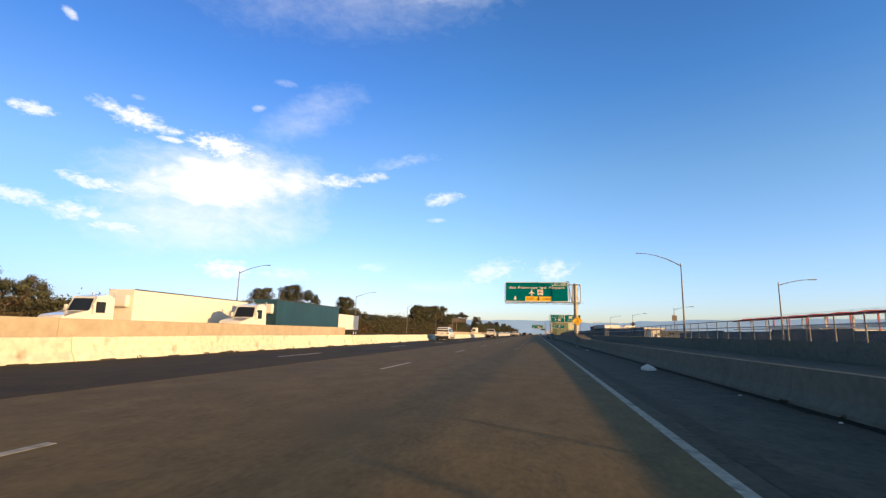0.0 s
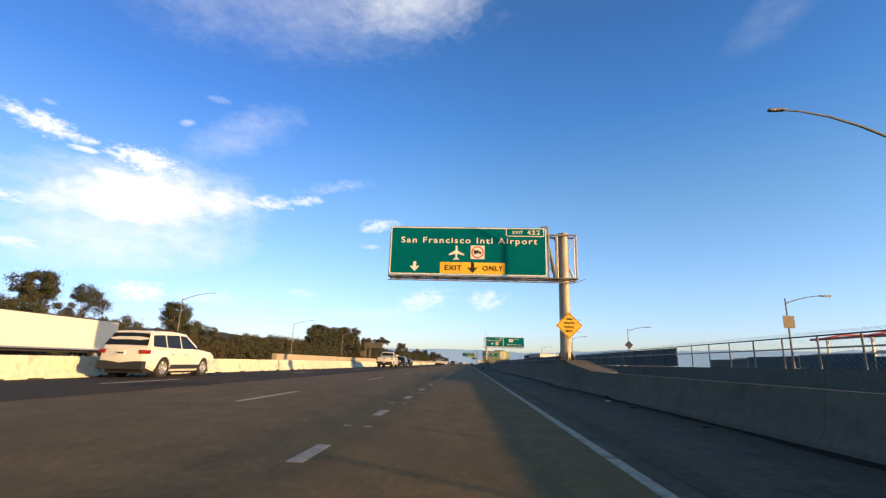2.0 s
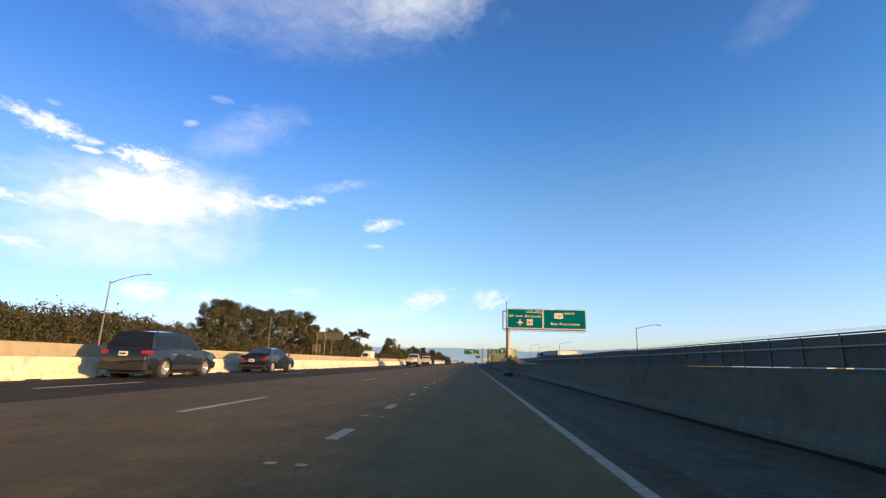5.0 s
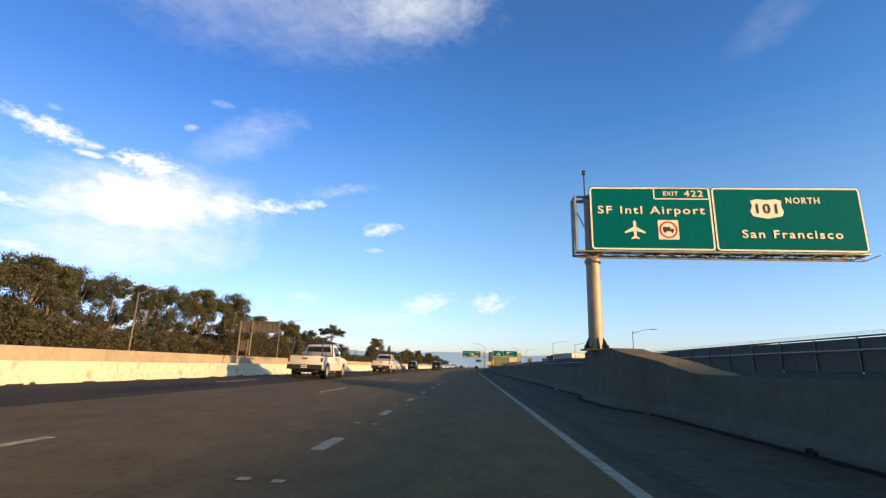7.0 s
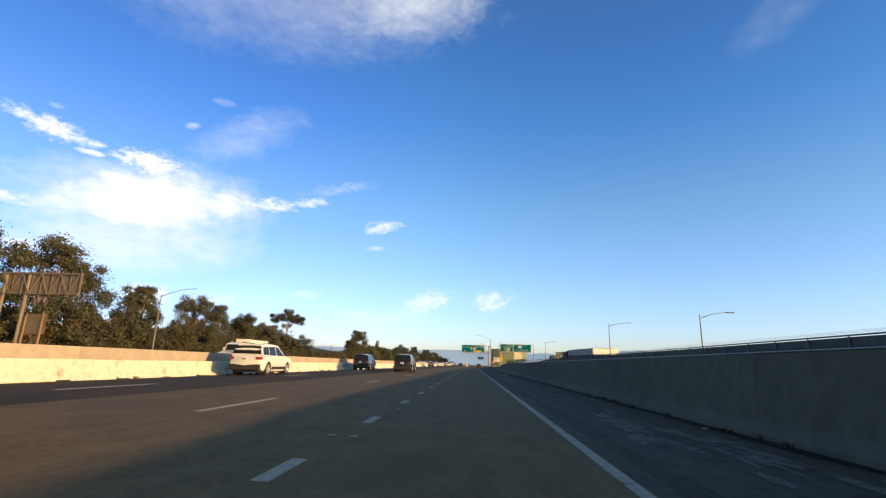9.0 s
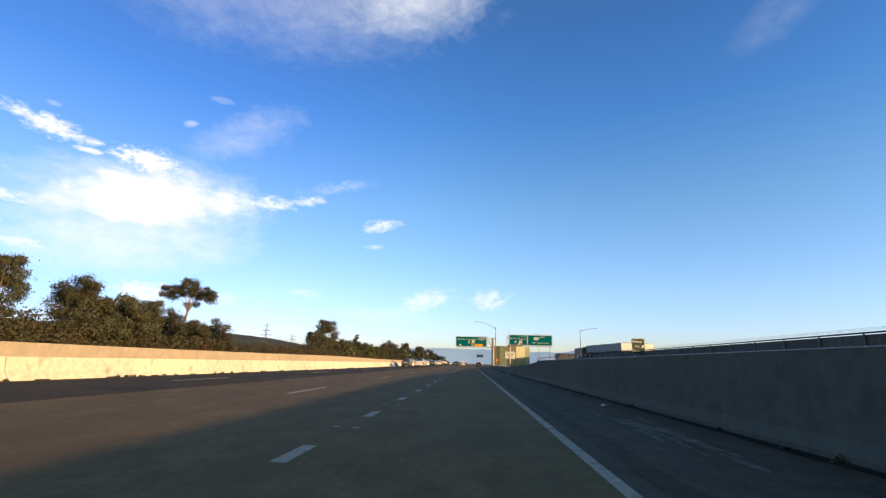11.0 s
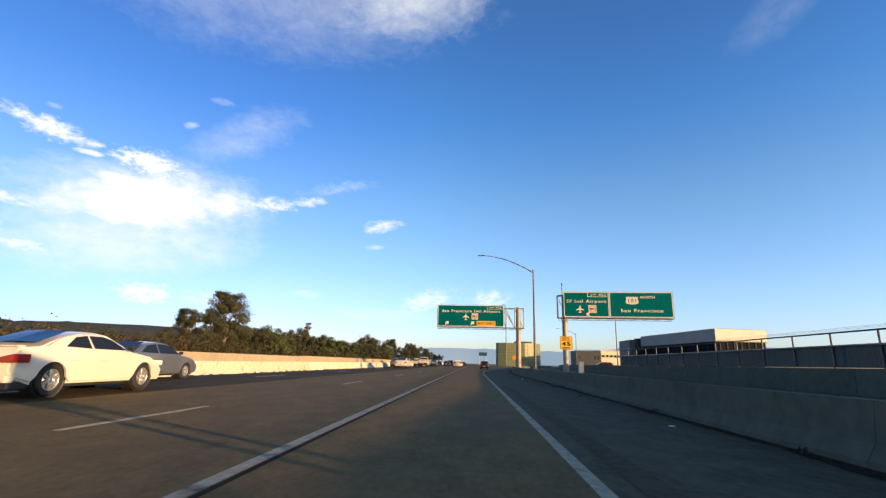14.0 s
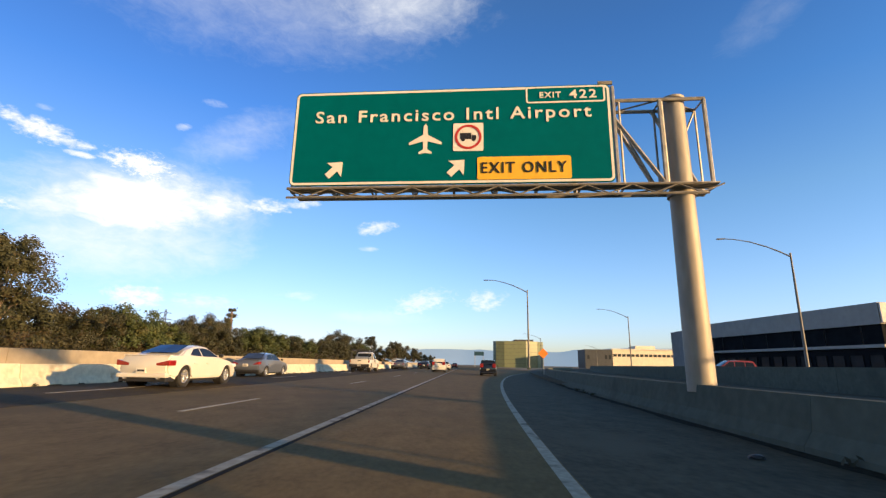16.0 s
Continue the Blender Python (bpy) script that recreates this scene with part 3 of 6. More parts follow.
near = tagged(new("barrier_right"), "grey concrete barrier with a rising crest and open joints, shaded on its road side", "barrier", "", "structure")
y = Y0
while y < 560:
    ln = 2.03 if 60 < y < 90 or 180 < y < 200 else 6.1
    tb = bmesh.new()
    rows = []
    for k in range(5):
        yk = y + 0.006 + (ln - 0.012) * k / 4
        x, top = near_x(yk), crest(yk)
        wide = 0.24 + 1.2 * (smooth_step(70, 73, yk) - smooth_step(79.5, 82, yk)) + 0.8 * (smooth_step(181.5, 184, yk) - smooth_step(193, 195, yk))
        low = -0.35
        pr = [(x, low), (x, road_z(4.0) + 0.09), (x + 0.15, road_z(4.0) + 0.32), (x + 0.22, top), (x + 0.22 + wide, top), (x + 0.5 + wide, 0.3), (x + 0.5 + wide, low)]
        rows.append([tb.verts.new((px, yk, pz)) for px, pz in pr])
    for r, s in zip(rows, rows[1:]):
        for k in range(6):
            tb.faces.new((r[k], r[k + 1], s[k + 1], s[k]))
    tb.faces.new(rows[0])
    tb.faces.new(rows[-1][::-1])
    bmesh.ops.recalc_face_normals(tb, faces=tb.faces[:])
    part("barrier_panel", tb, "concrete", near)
    y += ln


# Ramps up to the two sign pedestals, sunlight on concrete put into their colour.
for ya, yb in ((70.4, 79.4), (182.0, 193.2)):
    tb = bmesh.new()
    rows = []
    for k in range(25):
        yk = ya + (yb - ya) * k / 24
        w_ = 0.22 + 0.95 * (smooth_step(70, 73, yk) + smooth_step(181.5, 184, yk) - smooth_step(110, 115, yk))
        rows.append([tb.verts.new((near_x(yk) + dx, yk, crest(yk) + 0.005 + 0.004 * noise.noise((yk * 2, dx * 3, 0)))) for dx in (0.24, 0.24 + w_ * 0.5, 0.22 + w_)])
    for r, s in zip(rows, rows[1:]):
        for k in range(2):
            tb.faces.new((r[k], r[k + 1], s[k + 1], s[k]))
    part("ramp_top", tb, "ramp_sunlit", near, "tan ramp up to a sign pedestal, sunlight put into its colour")

# Dark grime and silt swept along the foot of the near barrier, and a dirty band beside the edge line.
tmp = bmesh.new()
strip(tmp, lambda y: near_x(y) - 0.34 + 0.22 * noise.noise((y * 0.35, 1, 0)) + 0.08 * noise.noise((y * 1.7, 2, 0)), lambda y: near_x(y) + 0.01, Y0, 470, lift=0.004, step=0.6)
part("grime", tmp, "grime", shoulder, "dark silt along the barrier")
tmp = bmesh.new()
for a_ in range(-60, 380, 40):
    strip(tmp, lambda y: 0.42 + 0.10 * noise.noise((y * 0.2, 5, 0)), lambda y: 0.80 + 0.16 * noise.noise((y * 0.3, 7, 0)), a_, a_ + 40, lift=0.002, step=1.0)
part("grime", tmp, "asphalt_dirty", shoulder, "dirty band beside the edge line")


# Far wall across the collector road, with a fence on it.
def far_x(y):
    return 16.9 + 0.75 * exit_x(y)


farwall = tagged(new("wall_right"), "low grey concrete wall along the far side of the collector road", "wall", "", "structure")
y = Y0
while y < 620:
    tb = bmesh.new()
    a, b = far_x(y), far_x(y + 9.1)
    vs = []
    for yy_, xx_ in ((y + 0.01, a), (y + 9.13, b)):
        vs.append([tb.verts.new(p) for p in ((xx_, yy_, -0.5), (xx_ + 0.06, yy_, 1.35), (xx_ + 0.30, yy_, 1.35), (xx_ + 0.4, yy_, -0.5))])
    for k in range(3):
        tb.faces.new((vs[0][k], vs[0][k + 1], vs[1][k + 1], vs[1][k]))
    tb.faces.new(vs[0])
    tb.faces.new(vs[1][::-1])
    bmesh.ops.recalc_face_normals(tb, faces=tb.faces[:])
    part("wall_panel", tb, "concrete", farwall)
    y += 9.15

# ---- sign gantries ----


def lettering(b, mat, parent, label=""):
    return tagged(part("lettering", b, mat, parent, label), kind="stuff")


def arrow_pts(cx, cz, size, angle):
    """A short broad arrow; angle 0 points up, turning to the right."""
    base = [(-0.15, -0.5), (0.15, -0.5), (0.15, 0.0), (0.5, -0.05), (0.0, 0.5), (-0.5, -0.05), (-0.15, 0.0)]
    a = radians(-angle)
    return [(cx + size * (x * math.cos(a) - z * math.sin(a)), cz + size * (x * math.sin(a) + z * math.cos(a))) for x, z in base]


def plane_pts(cx, cz, s):
    half = [(0.0, 0.5), (0.06, 0.42), (0.07, 0.14), (0.5, -0.12), (0.5, -0.2), (0.07, -0.08), (0.06, -0.34), (0.2, -0.44), (0.2, -0.5), (0.0, -0.46)]
    return [(cx + s * x, cz + s * z) for x, z in half] + [(cx - s * x, cz + s * z) for x, z in half[-2:0:-1]]


def ring_bm(b, cx, cz, r0, r1, y, thick=0.012, n=28):
    for k in range(n):
        a, c = 2 * math.pi * k / n, 2 * math.pi * (k + 1) / n
        q = [(cx + r * math.cos(t), cz + r * math.sin(t)) for r, t in ((r0, a), (r1, a), (r1, c), (r0, c))]
        f = [b.verts.new((x, y, z)) for x, z in q]
        b.faces.new(f)
    return b


def border(b, x0, x1, z0, z1, r, w, y):
    """A painted frame with rounded corners."""
    out, inn = round_rect(x0, x1, z0, z1, r), round_rect(x0 + w, x1 - w, z0 + w, z1 - w, max(0.02, r - w))
    o, i = [b.verts.new((x, y, z)) for x, z in out], [b.verts.new((x, y, z)) for x, z in inn]
    n = len(o)
    for k in range(n):
        b.faces.new((o[k], o[(k + 1) % n], i[(k + 1) % n], i[k]))
    return b


def truck_ban(panel, cx, cz, s, y):
    part("symbol_plate", plate(bmesh.new(), round_rect(cx - s / 2, cx + s / 2, cz - s / 2, cz + s / 2, 0.05 * s), y, 0.012), "sign_white", panel, "white square no-lorries symbol plate")
    b = bmesh.new()
    for x0, x1, z0, z1 in ((-0.27, 0.10, -0.08, 0.14), (0.12, 0.26, -0.08, 0.06)):
        plate(b, [(cx + s * x0, cz + s * z0), (cx + s * x1, cz + s * z0), (cx + s * x1, cz + s * z1), (cx + s * x0, cz + s * z1)], y - 0.008, 0.006)
    for wx in (-0.17, 0.18):
        plate(b, [(cx + s * (wx + 0.06 * math.cos(a)), cz + s * (-0.1 + 0.06 * math.sin(a))) for a in (k * math.pi / 5 for k in range(10))], y - 0.008, 0.006)
    part("lorry_symbol", b, "sign_black", panel)
    b = ring_bm(bmesh.new(), cx, cz, 0.36 * s, 0.44 * s, y - 0.012)
    a = radians(45)
    ux, uz, d = math.cos(a), -math.sin(a), 0.035 * s
    plate(b, [(cx - 0.38 * s * ux - d * uz * -1, cz - 0.38 * s * uz + d * ux), (cx - 0.38 * s * ux + d * uz * -1, cz - 0.38 * s * uz - d * ux),
              (cx + 0.38 * s * ux + d * uz * -1, cz + 0.38 * s * uz - d * ux), (cx + 0.38 * s * ux - d * uz * -1, cz + 0.38 * s * uz + d * ux)], y - 0.016, 0.004)
    part("ban_ring", b, "sign_red", panel)


def exit_tab(panel, x0, x1, z0, z1, y):
    part("exit_tab", plate(bmesh.new(), round_rect(x0, x1, z0, z1, 0.07), y - 0.006, 0.02), "sign_green", panel)
    part("tab_border", border(bmesh.new(), x0, x1, z0, z1, 0.09, 0.05, y - 0.012), "sign_white", panel)
    w, h = x1 - x0, z1 - z0
    lettering(text_bm("EXIT", x0 + 0.31 * w, z0 + 0.32 * h, 0.34 * h, 0.27 * w, y - 0.014, 0.03), "sign_white", panel)
    lettering(text_bm("422", x0 + 0.72 * w, z0 + 0.25 * h, 0.5 * h, 0.34 * w, y - 0.014, 0.03), "sign_white", panel)


def green_panel(g, x0, x1, z0, z1, y):
    p = part("panel", plate(bmesh.new(), round_rect(x0, x1, z0, z1, 0.16), y, 0.06), "sign_green", g, "green retroreflective sign panel with white border")
    part("panel_border", border(bmesh.new(), x0 + 0.02, x1 - 0.02, z0 + 0.02, z1 - 0.02, 0.15, 0.07, y - 0.006), "sign_white", p)
    k = x0 + 0.5
    while k < x1:
        part("stiffener", box(bmesh.new(), k, k + 0.08, y + 0.06, y + 0.16, z0 - 0.1, z1 + 0.05), "galvanised", p)
        k += 1.5
    return p


def truss(g, x0, x1, y0, y1, z0, z1):
    """Box truss: four chords, lacing on the faces, a grated walkway below the panel."""
    for yy_ in (y0, y1):
        for zz in (z0, z1):
            part("chord", tube(bmesh.new(), [(x0, yy_, zz), (x1, yy_, zz)], 0.055, 6), "galvanised", g)
    n = int((x1 - x0) / 1.15)
    b = bmesh.new()
    for k in range(n + 1):
        x = x0 + (x1 - x0) * k / n
        for zz in (z0, z1):
            tube(b, [(x, y0, zz), (x, y1, zz)], 0.03, 5)
        for yy_ in (y0, y1):
            tube(b, [(x, yy_, z0), (x, yy_, z1)], 0.032, 5)
        if k < n:
            xn = x0 + (x1 - x0) * (k + 1) / n
            a, c = (y0, y1) if k % 2 else (y1, y0)
            for zz in (z0, z1):
                tube(b, [(x, a, zz), (xn, c, zz)], 0.028, 5)
            if k % 2:
                tube(b, [(x, y1, z0), (xn, y1, z1)], 0.03, 5)
            else:
                tube(b, [(x, y1, z1), (xn, y1, z0)], 0.03, 5)
    tagged(part("lacing", b, "galvanised", g), kind="stuff")
    b = bmesh.new()
    k = 0
    x = x0
    while x < x1 - 0.6:
        tube(b, [(x, y0 - 0.30, z0 - 0.02), (x + 0.6, y0 - 0.30, z0 - 0.26)], 0.022, 4)
        tube(b, [(x + 0.6, y0 - 0.30, z0 - 0.26), (x + 1.2, y0 - 0.30, z0 - 0.02)], 0.022, 4)
        x += 1.2
    for zz in (z0, z0 - 0.28):
        tube(b, [(x0, y0 - 0.30, zz), (x1 - 0.3, y0 - 0.30, zz)], 0.035, 5)
    tagged(part("catwalk_truss", b, "galvanised", g), kind="stuff")
    b = bmesh.new()
    box(b, x0, x1, y0 - 0.32, y0 + 0.15, z0 - 0.01, z0 + 0.03)
    part("catwalk", b, "galvanised", g)


def gantry_pole(g, x, y, z0, z1, r, foot=True):
    b = bmesh.new()
    tube(b, [(x, y, z0), (x, y, z0 + 0.4), (x, y, z1)], [r * 1.06, r * 1.05, r * 0.92], 28)
    part("pole", b, "pole_steel", g, "thick tapered steel column", True)
    b = bmesh.new()
    lathe(b, [(r * 0.98, z1 - 3.0), (r * 1.16, z1 - 3.0), (r * 1.16, z1 - 2.86), (r * 0.98, z1 - 2.86)], 28, "z", (x, y, 0))
    part("collar", b, "pole_steel", g)
    b = bmesh.new()
    lathe(b, [(0.0, z1 + 0.02), (r * 1.02, z1 + 0.02), (r * 1.02, z1 - 0.06)], 28, "z", (x, y, 0))
    part("cap", b, "pole_steel", g)
    if foot:
        bp = part("base_plate", box(bmesh.new(), x - 0.55, x + 0.55, y - 0.55, y + 0.55, z0 - 0.02, z0 + 0.04, 0.01), "dark_steel", g, "bolted square base plate")
        c = Vector((x, y, z0 + 0.04))
        for k in range(8):
            a = 2 * math.pi * k / 8
            p, q = Vector((math.cos(a), math.sin(a), 0)), Vector((-math.sin(a), math.cos(a), 0)) * 0.012
            vs = [c + p * r, c + p * 0.53, c + p * r + Vector((0, 0, 0.5))]
            b = bmesh.new()
            f = [b.verts.new(v - q) for v in vs] + [b.verts.new(v + q) for v in vs]
            for t in ((0, 1, 2), (5, 4, 3), (0, 3, 4, 1), (1, 4, 5, 2), (2, 5, 3, 0)):
                b.faces.new([f[i] for i in t])
            part("gusset", b, "dark_steel", bp)
            part("bolt", tube(bmesh.new(), [c + p * 0.47 + q * 9 - Vector((0, 0, 0.01)), c + p * 0.47 + q * 9 + Vector((0, 0, 0.16))], 0.03, 6), "dark_steel", bp)


def airport_gantry(name, label, x0, x1, z0, z1, y, px, pz0, exit_down):
    g = thing(name, label, "road sign", "sign gantries")
    p = green_panel(g, x0, x1, z0, z1, y)
    W, H = x1 - x0, z1 - z0
    X, Z = lambda u: x0 + u * W, lambda v: z1 - v * H
    lettering(text_bm("San Francisco Intl Airport", X(0.505), Z(0.34), 0.37, 0.87 * W, y - 0.012, 0.022), "sign_white", p, "white raised letters")
    exit_tab(p, X(0.742), X(0.985), Z(0.185), Z(0.008), y)
    part("aircraft_symbol", plate(bmesh.new(), plane_pts(X(0.428), Z(0.535), 0.94), y - 0.02, 0.012), "sign_white", p)
    truck_ban(p, X(0.562), Z(0.525), 0.86, y - 0.02)
    if exit_down:
        part("arrow", plate(bmesh.new(), arrow_pts(X(0.163), Z(0.83), 0.62, 180), y - 0.02, 0.012), "sign_white", p)
        q = part("exit_only_plate", plate(bmesh.new(), round_rect(X(0.325), X(0.735), Z(0.965), Z(0.735), 0.06), y - 0.02, 0.014), "sign_yellow", p, "yellow plate with black letters")
        lettering(text_bm("EXIT", X(0.41), Z(0.90), 0.32, 0.105 * W, y - 0.034, 0.02), "sign_black", q)
        lettering(text_bm("ONLY", X(0.66), Z(0.90), 0.32, 0.125 * W, y - 0.034, 0.01), "sign_black", q)
        part("arrow", plate(bmesh.new(), arrow_pts(X(0.532), Z(0.845), 0.66, 180), y - 0.034, 0.012), "sign_black", q)
    else:
        part("arrow", plate(bmesh.new(), arrow_pts(X(0.145), Z(0.835), 0.62, 45), y - 0.02, 0.012), "sign_white", p)
        part("arrow", plate(bmesh.new(), arrow_pts(X(0.527), Z(0.835), 0.62, 45), y - 0.02, 0.012), "sign_white", p)
        q = part("exit_only_plate", plate(bmesh.new(), round_rect(X(0.59), X(0.872), Z(0.965), Z(0.735), 0.06), y - 0.02, 0.014), "sign_yellow", p, "yellow plate with black letters")
        lettering(text_bm("EXIT ONLY", X(0.731), Z(0.90), 0.32, 0.255 * W, y - 0.034, 0.008), "sign_black", q)
    truss(g, x0 - 0.05, px + 0.75, y + 0.32, y + 0.98, z0 - 0.06, z1 - 0.35)
    for a, c in (((x1 + 0.15, y + 0.3, z0), (x1 + 0.15, y + 0.3, z1 + 0.1)), ((x1 + 0.15, y + 0.98, z1 - 0.35), (px - 0.5, y + 0.98, z0)),
                 ((px - 0.5, y + 0.32, z0), (px - 0.5, y + 0.32, z1 - 0.35)), ((px + 0.72, y + 0.32, z0), (px + 0.72, y + 0.32, z1 - 0.35)),
                 ((px + 0.72, y + 0.98, z0), (px - 0.5, y + 0.98, z1 - 0.35)), ((x1 + 0.1, y + 0.1, z1 + 0.1), (x1 - 0.3, y + 0.1, z1 + 0.1)), ((px - 0.5, y + 0.32, z0), (x1 + 0.15, y + 0.32, z1 - 0.9))):
        part("brace", tube(bmesh.new(), [a, c], 0.06, 6), "galvanised", g)
    gantry_pole(g, px, y + 0.65, pz0, z1 - 0.2, 0.33, exit_down)
    return g


def route_gantry(name, label, x0, xm, x1, z0, z1, y, px, pz0, arrow):
    g = thing(name, label, "road sign", "sign gantries")
    W, H = xm - x0, z1 - z0
    p = green_panel(g, x0, xm - 0.01, z0, z1, y)
    X, Z = lambda u: x0 + u * W, lambda v: z1 - v * H
    exit_tab(p, X(0.53), X(0.985), Z(0.20), Z(0.008), y)
    lettering(text_bm("SF Intl Airport", X(0.5), Z(0.43), 0.335, 0.87 * W, y - 0.012, 0.022), "sign_white", p, "white raised letters")
    part("aircraft_symbol", plate(bmesh.new(), plane_pts(X(0.36), Z(0.68), 0.84), y - 0.02, 0.012), "sign_white", p)
    truck_ban(p, X(0.63), Z(0.68), 0.84, y - 0.02)
    if arrow:
        part("arrow", plate(bmesh.new(), arrow_pts(X(0.53), Z(0.90), 0.5, -45), y - 0.02, 0.012), "sign_white", p)
    q = green_panel(g, xm + 0.01, x1, z0, z1, y)
    V = x1 - xm
    U = lambda u: xm + u * V
    sh = []
    for u, v in ((-0.46, 0.34), (-0.3, 0.42), (0.0, 0.38), (0.3, 0.42), (0.46, 0.34), (0.43, 0.1), (0.5, -0.15), (0.44, -0.36), (0.22, -0.42), (0.0, -0.48),
                 (-0.22, -0.42), (-0.44, -0.36), (-0.5, -0.15), (-0.43, 0.1)):
        sh.append((U(0.365) + 1.35 * u, Z(0.33) + 0.95 * v))
    s = part("route_shield", plate(bmesh.new(), sh[::-1], y - 0.02, 0.014), "sign_white", q, "white route shield with black numerals")
    lettering(text_bm("101", U(0.365), Z(0.41), 0.42, 0.82, y - 0.034, 0.01), "sign_black", s)
    lettering(text_bm("NORTH", U(0.61), Z(0.25), 0.26, 0.225 * V, y - 0.012, 0.03), "sign_white", q)
    lettering(text_bm("San Francisco", U(0.51), Z(0.79), 0.34, 0.66 * V, y - 0.012, 0.022), "sign_white", q)
    truss(g, px - 0.75, x1, y + 0.32, y + 0.98, z0 - 0.06, z1 - 0.35)
    for a, c in (((px - 0.72, y + 0.3, z0), (px - 0.72, y + 0.3, z1 - 0.3)), ((px - 0.72, y + 0.98, z0), (px - 0.72, y + 0.98, z1 - 0.3)), ((px - 0.72, y + 0.3, z0), (px - 0.72, y + 0.98, z1 - 0.35))):
        part("brace", tube(bmesh.new(), [a, c], 0.06, 6), "galvanised", g)
    b = bmesh.new()
    tube(b, [(px - 0.2, y + 0.7, z1 - 0.4), (px - 0.2, y + 0.7, z1 + 0.85)], 0.03, 6)
    box(b, px - 0.27, px - 0.13, y + 0.63, y + 0.77, z1 + 0.85, z1 + 1.05, 0.02)
    part("sensor_mast", b, "dark_steel", g)
    gantry_pole(g, px, y + 0.65, pz0, z1 - 0.25, 0.29)
    return g


airport_gantry("sign_gantry", "green overhead exit sign on a steel truss and thick grey column", -6.75, 2.93, 6.32, 9.38, 76.5, 4.04, 1.46, True)
route_gantry("sign_gantry", "double green overhead sign cantilevered from a column on a concrete pedestal", 3.34, 8.40, 14.40, 6.03, 8.82, 190.0, 3.52, 1.95, False)
third = route_gantry("sign_gantry", "double green overhead sign with a slanted white arrow", 8.70, 13.52, 20.05, 6.32, 9.06, 405.0, 8.83, 0.1, True)
third.matrix_basis = pose(8.83, 405.7, 0, 0, 0, -4.5) @ pose(-8.83, -405.7, 0)
last = airport_gantry("sign_gantry", "green overhead exit sign with slanted arrows on a steel truss", -6.12, 3.02, 6.05, 9.00, 418.0, 4.96, 0.6, False)
last.matrix_basis = pose(5.6, 418.6, 0, 0, 0, -1.9) @ pose(-5.6, -418.6, 0)

# Warning diamond on the first column.
g = thing("warning_sign", "yellow diamond merge warning sign strapped to a steel column", "road sign")
c, s, y = (4.20, 3.47), 0.79, 76.78
dp = part("plate", plate(bmesh.new(), [(c[0], c[1] - s), (c[0] + s, c[1]), (c[0], c[1] + s), (c[0] - s, c[1])], y, 0.02), "sign_yellow", g)
b = bmesh.new()
for k in range(4):
    a0, a1 = math.pi / 2 * k, math.pi / 2 * (k + 1)
    q = [(c[0] + r * math.cos(t), y - 0.006, c[1] + r * math.sin(t)) for r, t in ((s * 0.93, a0), (s * 0.93, a1), (s * 0.89, a1), (s * 0.89, a0))]
    b.faces.new([b.verts.new(v) for v in q])
part("border", b, "sign_black", dp)
for word, z, w in (("THRU", 0.31, 0.42), ("TRAFFIC", 0.08, 0.66), ("MERGE", -0.16, 0.56), ("RIGHT", -0.39, 0.40)):
    lettering(text_bm(word, c[0], c[1] + z, 0.135, w, y - 0.008, -0.006), "sign_black", dp)
for z in (c[1] - 0.35, c[1] + 0.35):
    part("strap", tube(bmesh.new(), [(c[0] - 0.1, y + 0.05, z), (c[0] + 0.75, y + 0.2, z)], 0.02, 5), "galvanised", g)

# Exit speed plate on the third column.
g = thing("speed_sign", "yellow exit advisory speed plate with a black border", "road sign")
x, y, z0, z1 = 8.83, 405.25, 2.85, 4.25
dp = part("plate", plate(bmesh.new(), round_rect(x - 0.66, x + 0.66, z0, z1, 0.06), y, 0.02), "sign_yellow", g)
b = border(bmesh.new(), x - 0.64, x + 0.64, z0 + 0.02, z1 - 0.02, 0.06, 0.03, y - 0.006)
plate(b, [(x - 0.64, z1 - 0.46), (x + 0.64, z1 - 0.46), (x + 0.64, z1 - 0.43), (x - 0.64, z1 - 0.43)], y - 0.008, 0.006)
part("border", b, "sign_black", dp)
lettering(text_bm("EXIT", x, z1 - 0.36, 0.24, 0.72, y - 0.01, 0.03), "sign_black", dp)
lettering(text_bm("45", x, z0 + 0.40, 0.42, 0.92, y - 0.01, 0.05), "sign_black", dp)
lettering(text_bm("MPH", x, z0 + 0.1, 0.17, 0.72, y - 0.01, 0.03), "sign_black", dp)
for z in (z0 + 0.4, z1 - 0.4):
    part("bracket", box(bmesh.new(), x - 0.3, x + 0.3, y + 0.02, y + 0.25, z - 0.03, z + 0.03), "galvanised", g)

# Lane sign on two wooden posts.
g = thing("lane_sign", "white lane-must-exit sign with black letters on wooden posts", "road sign")
x0, x1, z0, z1, y = 4.0, 5.66, 2.08, 3.25, 353.2
dp = part("plate", plate(bmesh.new(), round_rect(x0, x1, z0, z1, 0.08), y, 0.02), "sign_white", g)
part("border", border(bmesh.new(), x0 + 0.02, x1 - 0.02, z0 + 0.02, z1 - 0.02, 0.07, 0.025, y - 0.006), "sign_black", dp)
for word, z, h, w in (("RIGHT LANE", 0.83, 0.17, 1.32), ("MUST", 0.48, 0.22, 0.92), ("EXIT", 0.12, 0.22, 0.72)):
    lettering(text_bm(word, (x0 + x1) / 2, z0 + z, h, w, y - 0.01, 0.02), "sign_black", dp)
for px in (x0 + 0.36, x1 - 0.36):
    b = bmesh.new()
    box(b, px - 0.06, px + 0.06, y + 0.02, y + 0.14, -0.1, z1 - 0.08, 0.008)
    part("post", b, "wood_post", g)

